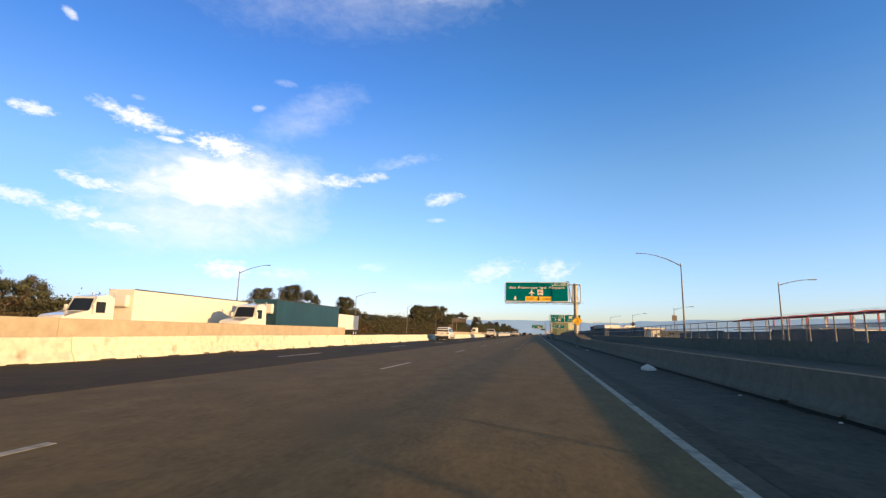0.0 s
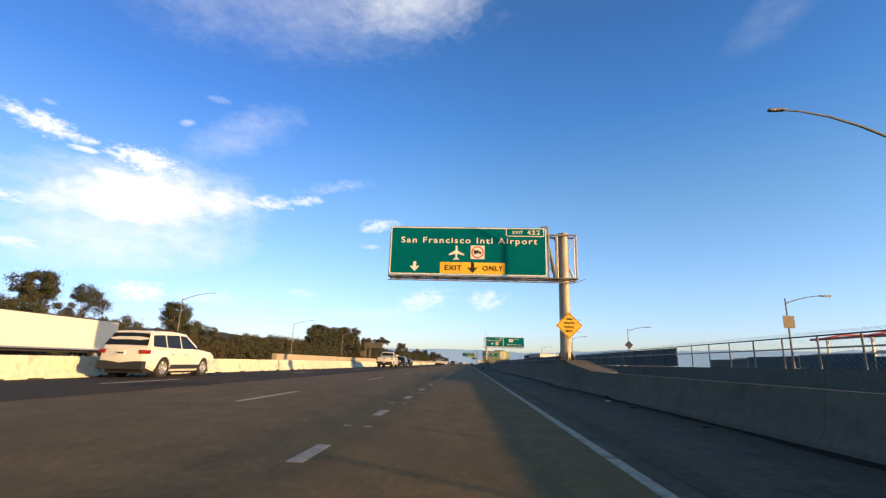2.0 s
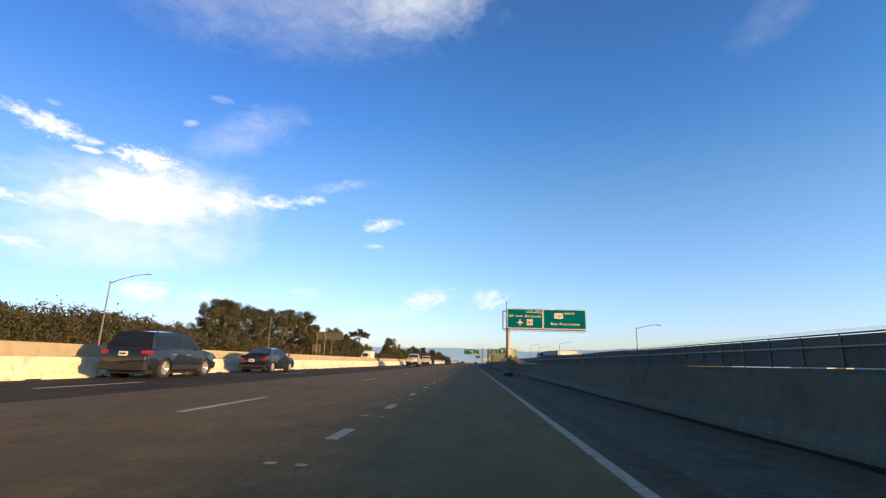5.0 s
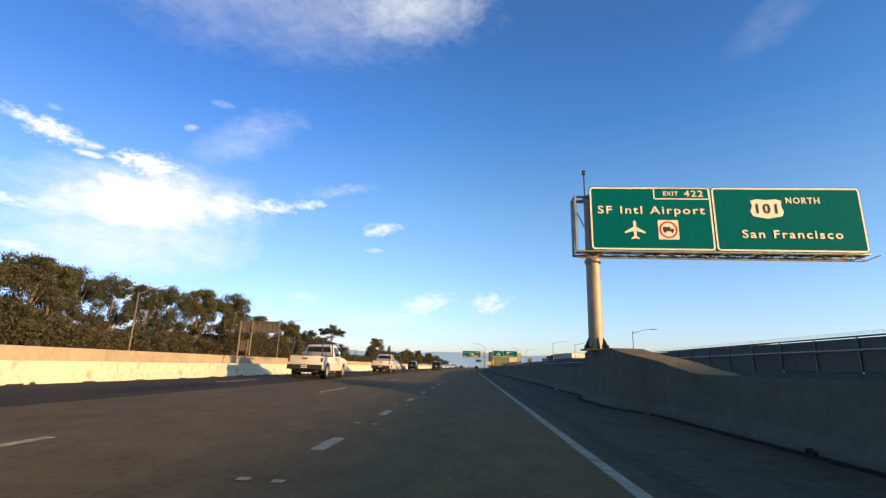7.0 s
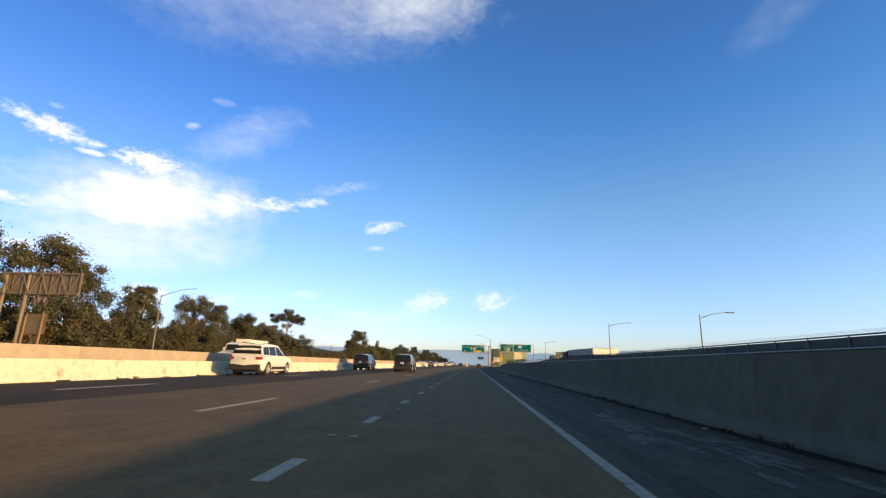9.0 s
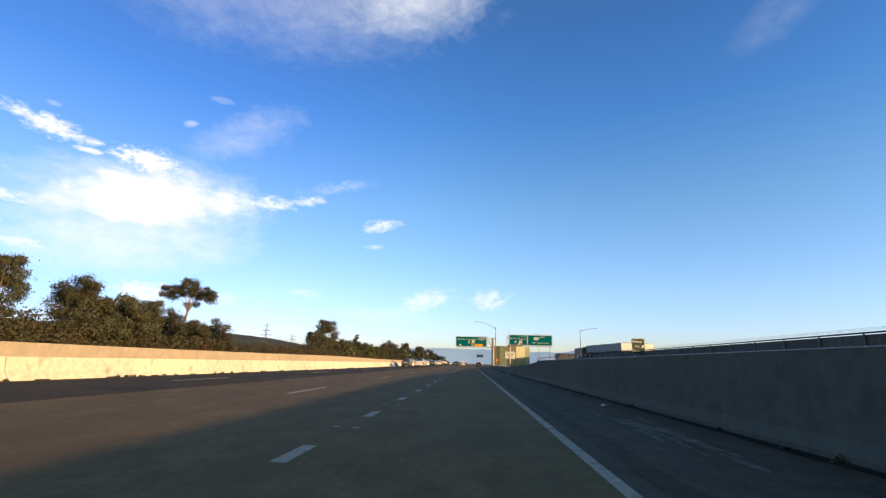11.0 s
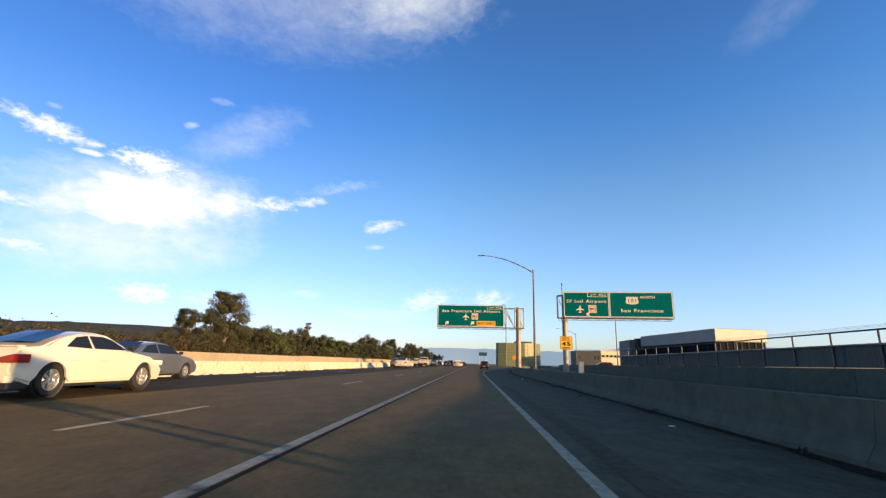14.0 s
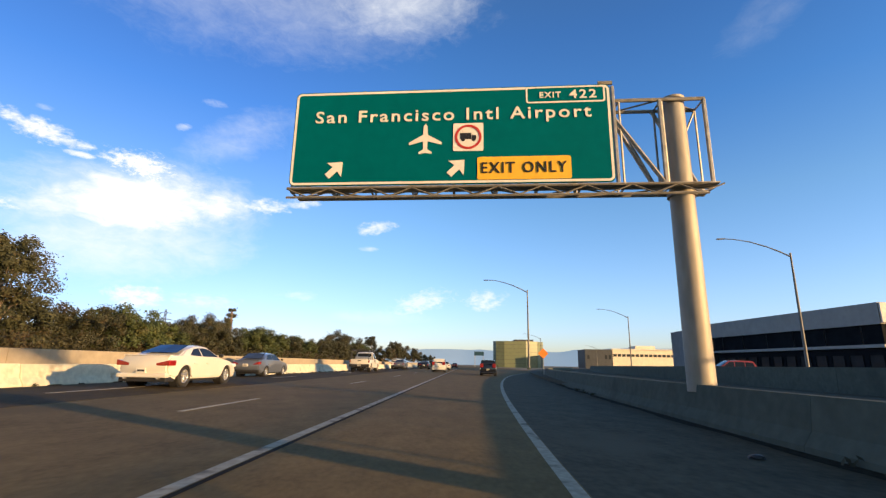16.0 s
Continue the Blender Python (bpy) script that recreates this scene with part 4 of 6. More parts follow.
# Car return sign on the far wall.
g = thing("direction_sign", "dark green car return sign with an arrow on two posts", "road sign")
x0, x1, z0, z1, y = 16.2, 17.65, 2.65, 4.4, 328.0
dp = part("plate", plate(bmesh.new(), round_rect(x0, x1, z0, z1, 0.1), y, 0.03), "sign_olive", g)
part("border", border(bmesh.new(), x0 + 0.02, x1 - 0.02, z0 + 0.02, z1 - 0.02, 0.09, 0.04, y - 0.006), "sign_white", dp)
for word, z, w in (("Rental", 1.28, 0.95), ("Car", 0.78, 0.5), ("Return", 0.28, 0.95)):
    lettering(text_bm(word, x0 + 0.62, z0 + z, 0.26, w, y - 0.01, 0.02), "sign_white", dp)
part("arrow", plate(bmesh.new(), arrow_pts(x1 - 0.25, z0 + 0.86, 0.36, 45), y - 0.012, 0.008), "sign_white", dp)
for px in (x0 + 0.35, x1 - 0.35):
    b = bmesh.new()
    box(b, px - 0.05, px + 0.05, y + 0.03, y + 0.13, 0.0, z1 - 0.1, 0.006)
    part("post", b, "galvanised", g)

# Orange diamond far along the exit.
g = thing("works_sign", "orange diamond roadworks sign on a thin post", "road sign")
b = plate(bmesh.new(), [(8.6, 2.05), (9.25, 2.7), (8.6, 3.35), (7.95, 2.7)], 468.3, 0.02)
part("plate", b, "sign_orange", g)
b = bmesh.new()
box(b, 8.56, 8.64, 468.32, 468.4, -0.2, 3.3)
part("post", b, "galvanised", g)

# Sign gantry of the other carriageway, seen from behind.
g = thing("sign_gantry", "back of a brown weathered overhead sign on posts", "road sign", "sign gantries")
b = bmesh.new()
box(b, -48.4, -40.2, 265.0, 265.1, 6.6, 8.9, 0.02)
part("panel", b, "sign_back", g)
b = bmesh.new()
for k in range(9):
    tube(b, [(-48.2 + k, 264.85, 6.5), (-48.2 + k, 264.85, 9.0)], 0.04, 5)
for z in (6.7, 8.7):
    tube(b, [(-48.4, 264.7, z), (-40.2, 264.7, z)], 0.06, 6)
for k in range(8):
    tube(b, [(-48.2 + k, 264.7, 6.7 if k % 2 else 8.7), (-47.2 + k, 264.7, 8.7 if k % 2 else 6.7)], 0.035, 5)
part("lattice", b, "sign_back", g)
for px in (-48.0, -45.6):
    b = bmesh.new()
    tube(b, [(px, 264.9, -0.3), (px, 264.9, 8.8)], 0.16, 10)
    part("post", b, "sign_back", g)
g = thing("roadside_board", "brown backs of a low roadside board on two posts", "road sign")
b = bmesh.new()
box(b, -51.4, -48.6, 271.0, 271.06, 3.1, 5.3, 0.01)
part("panel", b, "sign_back", g)
for px in (-51.0, -49.0):
    b = bmesh.new()
    box(b, px - 0.08, px + 0.08, 270.85, 271.0, -0.6, 5.4)
    part("post", b, "wood_post", g)

# ---- street lamps ----


def street_lamp(label, arm, rise, height, r=0.11, m=None):
    """A tapered pole with one curved arm along x and a flat luminaire."""
    g = thing("street_lamp", label, "street lamp", "street lamps", m)
    b = bmesh.new()
    tube(b, [(0, 0, 0), (0, 0, height)], [r, r * 0.55], 12)
    part("pole", b, "lamp_steel", g, "", True)
    b = bmesh.new()
    pts = [(arm * u, 0, height - 0.15 + rise * (1 - (1 - u) ** 1.8)) for u in (0, 0.15, 0.35, 0.6, 0.85, 1.0)]
    tube(b, pts, [r * 0.5, r * 0.48, r * 0.42, r * 0.36, r * 0.3, r * 0.3], 8)
    tube(b, [(0, 0, height - 0.2), (0, 0, height + 0.18)], r * 0.6, 8)
    part("arm", b, "lamp_steel", g, "", True)
    sx = 1 if arm > 0 else -1
    b = bmesh.new()
    a = arm - 0.1 * sx
    zt = height - 0.15 + rise
    box(b, min(a, a + 0.68 * sx), max(a, a + 0.68 * sx), -0.12, 0.12, zt - 0.03, zt + 0.045, 0.03)
    h = part("luminaire", b, "lamp_steel", g)
    b = bmesh.new()
    box(b, min(a + 0.2 * sx, a + 0.65 * sx), max(a + 0.2 * sx, a + 0.65 * sx), -0.10, 0.10, zt - 0.05, zt - 0.03, 0.008)
    part("lens", b, "lamp_lens", h)
    b = bmesh.new()
    box(b, -0.2, 0.2, -0.2, 0.2, -0.1, 0.12, 0.03)
    part("footing", b, "concrete", g)
    return g


tall = street_lamp("tall galvanised motorway lamp with a long arm over the road", -4.95, 1.7, 9.45, 0.13, pose(16.78, 67.5, 1.35))
for x, y, z, turn in ((4.75, 399.6, 0.85, 0), (26.0, 446.2, 1.1, 8), (6.5, 466, 0.8, 10), (29.2, 498, 0.9, 10), (22.0, 560, 0.0, 12), (60, 640, 0, 15)):
    copy_thing(tall, pose(x, y, z, 0, 0, -turn))
short = street_lamp("short galvanised lamp with an arm away from the motorway", 2.3, 0.55, 4.35, 0.075, pose(18.85, 80.0, 1.3))
for x, y, z in ((18.3, 110.0, 1.45), (17.9, 180.0, 1.35), (17.6, 229.5, 1.35), (17.7, 263.0, 1.35)):
    copy_thing(short, pose(x, y, z))
copy_thing(short, pose(18.7, 145.0, 1.35) @ Matrix.Diagonal((1.0, 1.0, 1.18, 1)))
mid = street_lamp("galvanised lamp with an arm away from the motorway", 2.9, 0.6, 6.6, 0.09, pose(19.1, 296.0, 1.0))
for x, y, z in ((21.0, 375.2, 1.9), (22.4, 54.8, 0.4)):
    copy_thing(mid, pose(x, y, z))
oppo = street_lamp("galvanised lamp with an arm over the opposite carriageway", 5.2, 1.35, 10.6, 0.13, pose(-52, 129.0, 0.0))
for y in (74, 184.3, 239.5, 294.7):
    copy_thing(oppo, pose(-52, y, 0.0))
# A small diamond plate strapped to one of the short lamps, seen from behind, and a square one.
g = thing("lamp_plate", "grey back of a diamond plate strapped to a lamp pole", "road sign")
b = plate(bmesh.new(), [(18.3, 3.42), (18.82, 3.94), (18.3, 4.46), (17.78, 3.94)], 109.85, 0.02)
part("plate", b, "dark_steel", g)
g = thing("lamp_plate", "grey back of a square plate strapped to a lamp pole", "road sign")
b = plate(bmesh.new(), [(18.5, 3.9), (19.2, 3.9), (19.2, 4.7), (18.5, 4.7)], 79.9, 0.02)
part("plate", b, "sign_back", g)

# ---- fence on the far wall ----
fence = thing("fence", "chain-link fence with dark slats on a low concrete wall", "fence")
post_b = bmesh.new()
tube(post_b, [(0, 0, 0), (0, 0, 1.80)], 0.05, 8)
post_me = bpy.data.meshes.new("post")
post_b.to_mesh(post_me)
post_b.free()
post_me.materials.append(M["lamp_steel"])
slat_b = bmesh.new()
for k in range(24):
    box(slat_b, -0.012, 0.012, k * 0.125 + 0.006, k * 0.125 + 0.119, 0.05, 1.66)
slat_me = bpy.data.meshes.new("slat_panel")
slat_b.to_mesh(slat_me)
slat_b.free()
slat_me.materials.append(M["fence_slat"])
y = -30.0
while y < 414:
    o = new("post", post_me)
    o.parent, o.location = fence, (far_x(y) + 0.16, y, 1.34)
    if 92 < y < 133 or 141 < y < 412:
        o = new("slat_panel", slat_me)
        o.parent, o.location = fence, (far_x(y) + 0.22, y, 1.36)
        o.scale.z = 1.0 - 0.33 * smooth_step(336, 376, y)
    y += 3.0
for a, c in ((-30, 135), (141, 414)):
    b = bmesh.new()
    tube(b, [(17.06, a, 3.1), (17.06, c, 3.1)], 0.045, 6)
    part("top_rail", b, "dark_steel", fence)
    b = bmesh.new()
    tube(b, [(17.0, a, 2.45), (17.0, c, 2.45)], 0.05, 6)
    part("mid_rail", b, "galvanised", fence)
    for k in range(3):
        part("top_wire", tube(bmesh.new(), [(17.0 + 0.05 * k, a, 3.2 + 0.06 * k), (17.0 + 0.05 * k, c, 3.2 + 0.06 * k)], 0.005, 4), "galvanised", fence)
# Thin wire mesh where there are no slats.
b = bmesh.new()
yy = -30.0
while yy < 92:
    tube(b, [(17.06, yy, 1.36), (17.06, yy + 1.65, 3.0)], 0.004, 3, False)
    tube(b, [(17.06, yy + 1.65, 1.36), (17.06, yy, 3.0)], 0.004, 3, False)
    yy += 0.33
tagged(part("wire_mesh", b, "galvanised", fence), kind="stuff")

# ---- vehicles ----


def side_poly(top, wheels, r, sill):
    """Outline of a car's side in (y, z): the top line from tail to nose, then the sill with its wheel arches."""
    pts = list(top)
    for wy in sorted(wheels, reverse=True):
        hub = r - 0.07
        a0 = -math.asin(min(0.9, max(0.0, (hub - sill) / r)))
        for k in range(11):
            a = a0 + (math.pi - 2 * a0) * k / 10
            pts.append((wy + r * math.cos(a), hub + r * math.sin(a)))
    return pts


def slab_body(poly, half, taper_end=0.12, length=4.6, shoulder=0.85, lean=0.10, bevel=0.05):
    """Extrude a side outline across the width, drawn in at the ends and above the shoulder."""
    b = bmesh.new()
    cols = (-1.0, -0.55, 0.0, 0.55, 1.0)

    def half_at(y, z):
        u = min(1.0, abs(y) / (length / 2))
        w = half * (1 - taper_end * u ** 5)
        if z > shoulder:
            w -= lean * (z - shoulder)
        elif z < 0.42:
            w -= 0.16 * (0.42 - z)
        return w

    rings = [[b.verts.new((c * half_at(y, z), y + (0.10 * (1 - c * c) * (1 if y > 0 else -1) if abs(y) > length * 0.44 else 0), z)) for c in cols] for y, z in poly]
    n = len(rings)
    for i in range(n):
        r, s = rings[i], rings[(i + 1) % n]
        for k in range(4):
            b.faces.new((r[k], r[k + 1], s[k + 1], s[k]))
    caps = [b.faces.new([r[0] for r in rings][::-1]), b.faces.new([r[-1] for r in rings])]
    edges = [e for f in caps for e in f.edges]
    if bevel:
        bmesh.ops.bevel(b, geom=edges, offset=bevel, segments=2, affect="EDGES", clamp_overlap=True)
    bmesh.ops.triangulate(b, faces=[f for f in b.faces if len(f.verts) > 4])
    bmesh.ops.recalc_face_normals(b, faces=b.faces[:])
    return b


def cabin_body(prof, w0, w1, bevel=0.05):
    """The roof and pillars: a side outline from the tail's foot over the roof to the screen's foot."""
    z0, z1 = min(z for _, z in prof), max(z for _, z in prof)
    b = bmesh.new()
    rings = []
    for y, z in prof:
        w = w0 + (w1 - w0) * (z - z0) / (z1 - z0)
        rings.append([b.verts.new((c * w, y, z + 0.03 * (1 - c * c) * (z > z0 + 0.1))) for c in (-1, -0.5, 0, 0.5, 1)])
    for r, s in zip(rings, rings[1:]):
        for k in range(4):
            b.faces.new((r[k], r[k + 1], s[k + 1], s[k]))
    caps = [b.faces.new([r[0] for r in rings]), b.faces.new([r[-1] for r in rings][::-1])]
    edges = [e for f in caps for e in f.edges]
    if bevel:
        bmesh.ops.bevel(b, geom=edges, offset=bevel, segments=2, affect="EDGES", clamp_overlap=True)
    bmesh.ops.recalc_face_normals(b, faces=b.faces[:])
    return b


def side_glass(pts, w0, w1, z0, z1, sx):
    b = bmesh.new()
    vs = [b.verts.new((sx * (w0 + (w1 - w0) * (z - z0) / (z1 - z0) + 0.008), y, z)) for y, z in pts]
    ws = [b.verts.new(v.co - Vector((sx * 0.02, 0, 0))) for v in vs]
    b.faces.new(vs if sx > 0 else vs[::-1])
    n = len(vs)
    for k in range(n):
        b.faces.new((vs[k], ws[k], ws[(k + 1) % n], vs[(k + 1) % n]))
    bmesh.ops.recalc_face_normals(b, faces=b.faces[:])
    return b


def end_glass(y0, z0, y1, z1, h0, h1, out):
    """A screen between two heights, a little proud of the pillars."""
    d = Vector((0, z1 - z0, -(y1 - y0))).normalized() * out
    b = bmesh.new()
    q = [Vector((-h0, y0, z0)), Vector((h0, y0, z0)), Vector((h1, y1, z1)), Vector((-h1, y1, z1))]
    mid0, mid1 = Vector((0, y0, z0 + 0.015)), Vector((0, y1, z1 + 0.02))
    pts = [q[0], mid0, q[1], q[2], mid1, q[3]]
    vs = [b.verts.new(p + d) for p in pts]
    b.faces.new((vs[0], vs[1], vs[4], vs[5]))
    b.faces.new((vs[1], vs[2], vs[3], vs[4]))
    bmesh.ops.recalc_face_normals(b, faces=b.faces[:])
    return b


WHEELS = {}


def wheel(parent, x, y, r, width=0.23, rim="alloy", spokes=5):
    sx = 1 if x > 0 else -1
    key = (r, width, rim, spokes)
    if key not in WHEELS:
        t = bmesh.new()
        w = width / 2
        lathe(t, [(r * 0.66, -w), (r * 0.9, -w), (r * 0.98, -w * 0.75), (r, -w * 0.4), (r, w * 0.4), (r * 0.98, w * 0.75), (r * 0.9, w), (r * 0.66, w), (r * 0.62, w * 0.5), (r * 0.62, -w)], 28)
        bmesh.ops.recalc_face_normals(t, faces=t.faces[:])
        m = bmesh.new()
        lathe(m, [(r * 0.66, w * 0.9), (r * 0.62, w * 0.96), (r * 0.57, w * 0.7), (r * 0.57, w * 0.1), (0.001, w * 0.05)], 28)
        for k in range(spokes):
            a = 2 * math.pi * k / spokes
            rot = Matrix.Rotation(a, 4, "X")
            box(m, w * 0.3, w * 0.82, -r * 0.09, r * 0.09, r * 0.06, r * 0.62, 0.012, rot)
        lathe(m, [(0.001, w * 0.9), (r * 0.14, w * 0.88), (r * 0.16, w * 0.4)], 14)
        me = []
        for nm, q, mt in (("tyre", t, "tyre"), ("rim", m, rim)):
            d = bpy.data.meshes.new(nm)
            q.to_mesh(d)
            q.free()
            d.materials.append(M[mt])
            d.polygons.foreach_set("use_smooth", [True] * len(d.polygons))
            me.append(d)
        WHEELS[key] = me
    me = WHEELS[key]
    t = new("wheel", me[0])
    t.parent = parent
    t.matrix_basis = pose(x, y, r) if sx > 0 else pose(x, y, r, 0, 0, 180)
    q = new("rim", me[1])
    q.parent = t
    return t


def arches(g, wheels, half, r):
    for wy in wheels:
        for sx in (-1, 1):
            b = bmesh.new()
            lathe(b, [(r - 0.005, -0.16), (r - 0.005, 0.12), (0.02, -0.16)], 24, "x", (sx * (half - 0.19), wy, r - 0.07))
            part("wheel_well", b, "black_plastic", g)


def car(m, label, paint, kind, category="car", group="traffic"):
    g = thing({"suv": "suv", "coupe": "coupe", "sedan": "sedan", "van": "minivan"}[kind], label, category, group, m)
    if kind == "suv":
        L, half, r, wh = 5.0, 0.98, 0.385, (-1.43, 1.43)
        top = [(-2.42, 0.42), (-2.5, 0.62), (-2.46, 0.95), (-2.38, 1.08), (-0.4, 1.10), (0.95, 1.10), (1.30, 1.10), (2.15, 1.02), (2.42, 0.88), (2.48, 0.6), (2.40, 0.36)]
        prof = [(-2.38, 1.08), (-2.22, 1.45), (-2.02, 1.72), (-0.8, 1.78), (0.25, 1.74), (1.22, 1.09)]
        wins = [[(-2.08, 1.16), (-1.98, 1.58), (-1.28, 1.62), (-1.25, 1.14)], [(-1.18, 1.14), (-1.2, 1.62), (-0.32, 1.65), (-0.28, 1.13)], [(-0.2, 1.13), (-0.24, 1.65), (0.18, 1.63), (0.86, 1.16), (0.86, 1.13)]]
        w0, w1, rear, screen = 0.90, 0.70, (-2.33, 1.17, -2.09, 1.63, 0.85, 0.70), (1.08, 1.18, 0.36, 1.66, 0.80, 0.66)
        lamp_z, spokes = (0.86, 1.03), 5
    elif kind == "coupe":
        L, half, r, wh = 4.65, 0.91, 0.34, (-1.42, 1.42)
        top = [(-2.22, 0.36), (-2.32, 0.55), (-2.30, 0.82), (-2.16, 0.98), (-1.55, 1.02), (0.2, 0.96), (0.9, 0.94), (1.6, 0.84), (2.1, 0.70), (2.32, 0.52), (2.26, 0.24)]
        prof = [(-1.75, 0.99), (-1.1, 1.22), (-0.6, 1.33), (-0.1, 1.37), (0.3, 1.32), (1.05, 0.93)]
        wins = [[(-1.08, 1.03), (-0.72, 1.25), (-0.38, 1.29), (-0.36, 1.0)], [(-0.28, 1.0), (-0.32, 1.29), (0.1, 1.29), (0.38, 1.22), (0.78, 0.99)]]
        w0, w1, rear, screen = 0.84, 0.58, (-1.62, 1.035, -0.78, 1.31, 0.62, 0.50), (0.98, 0.98, 0.38, 1.30, 0.70, 0.55)
        lamp_z, spokes = (0.66, 0.86), 6
    elif kind == "van":
        L, half, r, wh = 5.1, 0.98, 0.34, (-1.5, 1.5)
        top = [(-2.42, 0.40), (-2.5, 0.62), (-2.46, 1.0), (-2.42, 1.1), (0.9, 1.05), (1.5, 1.0), (2.2, 0.86), (2.5, 0.6), (2.44, 0.3)]
        prof = [(-2.42, 1.08), (-2.32, 1.5), (-2.16, 1.72), (-0.9, 1.77), (0.4, 1.72), (1.6, 0.98)]
        wins = [[(-2.2, 1.15), (-2.1, 1.58), (-1.2, 1.63), (-1.15, 1.13)], [(-1.07, 1.13), (-1.1, 1.63), (-0.1, 1.63), (-0.05, 1.11)], [(0.03, 1.11), (0.0, 1.62), (0.4, 1.59), (1.15, 1.12)]]
        w0, w1, rear, screen = 0.92, 0.74, (-2.39, 1.18, -2.20, 1.62, 0.78, 0.66), (1.45, 1.08, 0.52, 1.64, 0.82, 0.68)
        lamp_z, spokes = (0.9, 1.35), 5
    else:
        L, half, r, wh = 4.85, 0.91, 0.335, (-1.42, 1.42)
        top = [(-2.32, 0.38), (-2.42, 0.58), (-2.40, 0.86), (-2.28, 1.0), (-1.6, 1.03), (0.3, 0.98), (1.0, 0.96), (1.75, 0.86), (2.25, 0.72), (2.42, 0.5), (2.36, 0.26)]
        prof = [(-1.85, 1.0), (-1.25, 1.28), (-0.85, 1.39), (-0.2, 1.45), (0.35, 1.40), (1.15, 0.95)]
        wins = [[(-1.38, 1.06), (-0.98, 1.31), (-0.42, 1.38), (-0.40, 1.03)], [(-0.32, 1.03), (-0.34, 1.38), (0.15, 1.37), (0.42, 1.31), (0.9, 1.02)]]
        w0, w1, rear, screen = 0.84, 0.60, (-1.74, 1.05, -0.96, 1.37, 0.64, 0.52), (1.06, 1.0, 0.44, 1.38, 0.72, 0.56)
        lamp_z, spokes = (0.72, 0.92), 5
    ra = r + 0.075
    body = part("body", slab_body(side_poly(top, wh, ra, 0.25), half, 0.13, L, 0.82, 0.16), paint, g, "", True)
    part("roof", cabin_body(prof, w0, w1), paint, g, "", True)
    z0, z1 = min(z for _, z in prof), max(z for _, z in prof)
    for pts in wins:
        for sx in (-1, 1):
            part("side_window", side_glass(pts, w0, w1, z0, z1, sx), "car_glass", g)
    part("rear_window", end_glass(*rear, -0.07 if kind in ("coupe", "sedan") else -0.03), "car_glass", g)
    part("windscreen", end_glass(*screen, 0.03), "car_glass", g)
    for wy in wh:
        for sx in (-1, 1):
            wheel(g, sx * (half - 0.15), wy, r, 0.24, "alloy", spokes)
    arches(g, wh, half, ra)
    part("underbody", box(bmesh.new(), -half * 0.78, half * 0.78, -L / 2 + 0.25, L / 2 - 0.25, 0.17, 0.42, 0.03), "black_plastic", g)
    ty = -L / 2
    for sx in (-1, 1):
        b = bmesh.new()
        lz0, lz1 = lamp_z
        xin, xout = half * (0.36 if kind == "coupe" else 0.66 if kind == "suv" else 0.52), half * (0.97 if kind == "coupe" else 0.90)
        box(b, min(sx * xin, sx * xout), max(sx * xin, sx * xout), ty - 0.05, ty + 0.34, lz0 + 0.02, lz1, 0.03)
        if kind in ("coupe", "sedan"):
            for v in b.verts:
                u = (abs(v.co.x) - xin) / (xout - xin)
                v.co.z = lz0 + 0.05 + (v.co.z - lz0 - 0.05) * (0.3 + 0.7 * u) - 0.03 * (1 - u)
        part("tail_light", b, "lens_red", g)
        b = bmesh.new()
        box(b, min(sx * half * 0.6, sx * half * 0.92), max(sx * half * 0.6, sx * half * 0.92), L / 2 - 0.42, L / 2 - 0.05, 0.62, 0.76, 0.04)
        part("headlight", b, "lens_clear", g)
        b = bmesh.new()
        my = screen[0] - 0.25
        box(b, min(sx * (w0 + 0.04), sx * (w0 + 0.20)), max(sx * (w0 + 0.04), sx * (w0 + 0.20)), my - 0.05, my + 0.06, z0 + 0.05, z0 + 0.17, 0.04)
        part("mirror", b, "black_plastic", g)
        for pts in wins[-2:]:
            b = bmesh.new()
            hy = pts[0][0] + 0.12
            box(b, min(sx * (half - 0.03), sx * (half + 0.025)), max(sx * (half - 0.03), sx * (half + 0.025)), hy, hy + 0.2, z0 - 0.2, z0 - 0.165, 0.01)
            part("handle", b, "alloy" if kind == "suv" else paint, g)
    b = bmesh.new()
    box(b, -half * 0.9, half * 0.9, ty - 0.07, ty + 0.15, 0.30, 0.62 if kind == "suv" else 0.44, 0.04)
    part("rear_bumper", b, "black_plastic" if kind in ("suv", "sedan") else paint, g)
    b = bmesh.new()
    pz = 0.9 if kind == "suv" else 0.52 if kind == "coupe" else 0.7
    box(b, -0.16, 0.16, ty - 0.10, ty - 0.04, pz - 0.08, pz + 0.08, 0.006)
    pl = part("number_plate", b, "sign_white", g)
    b = bmesh.new()
    box(b, -0.12, 0.12, ty - 0.104, ty - 0.10, pz - 0.03, pz + 0.03)
    part("plate_bar", b, "dark_steel", pl)
    if kind == "suv":
        for sx in (-1, 1):
            b = bmesh.new()
            tube(b, [(sx * 0.66, -1.8, 1.74), (sx * 0.66, -1.7, 1.83), (sx * 0.66, 0.0, 1.83), (sx * 0.66, 0.15, 1.75)], 0.025, 6)
            part("roof_rail", b, "black_plastic", g)
            b = bmesh.new()
            box(b, min(sx * (half - 0.06), sx * (half + 0.012)), max(sx * (half - 0.06), sx * (half + 0.012)), -1.0, 1.0, 0.33, 0.50, 0.02)
            part("sill_trim", b, "black_plastic", g)
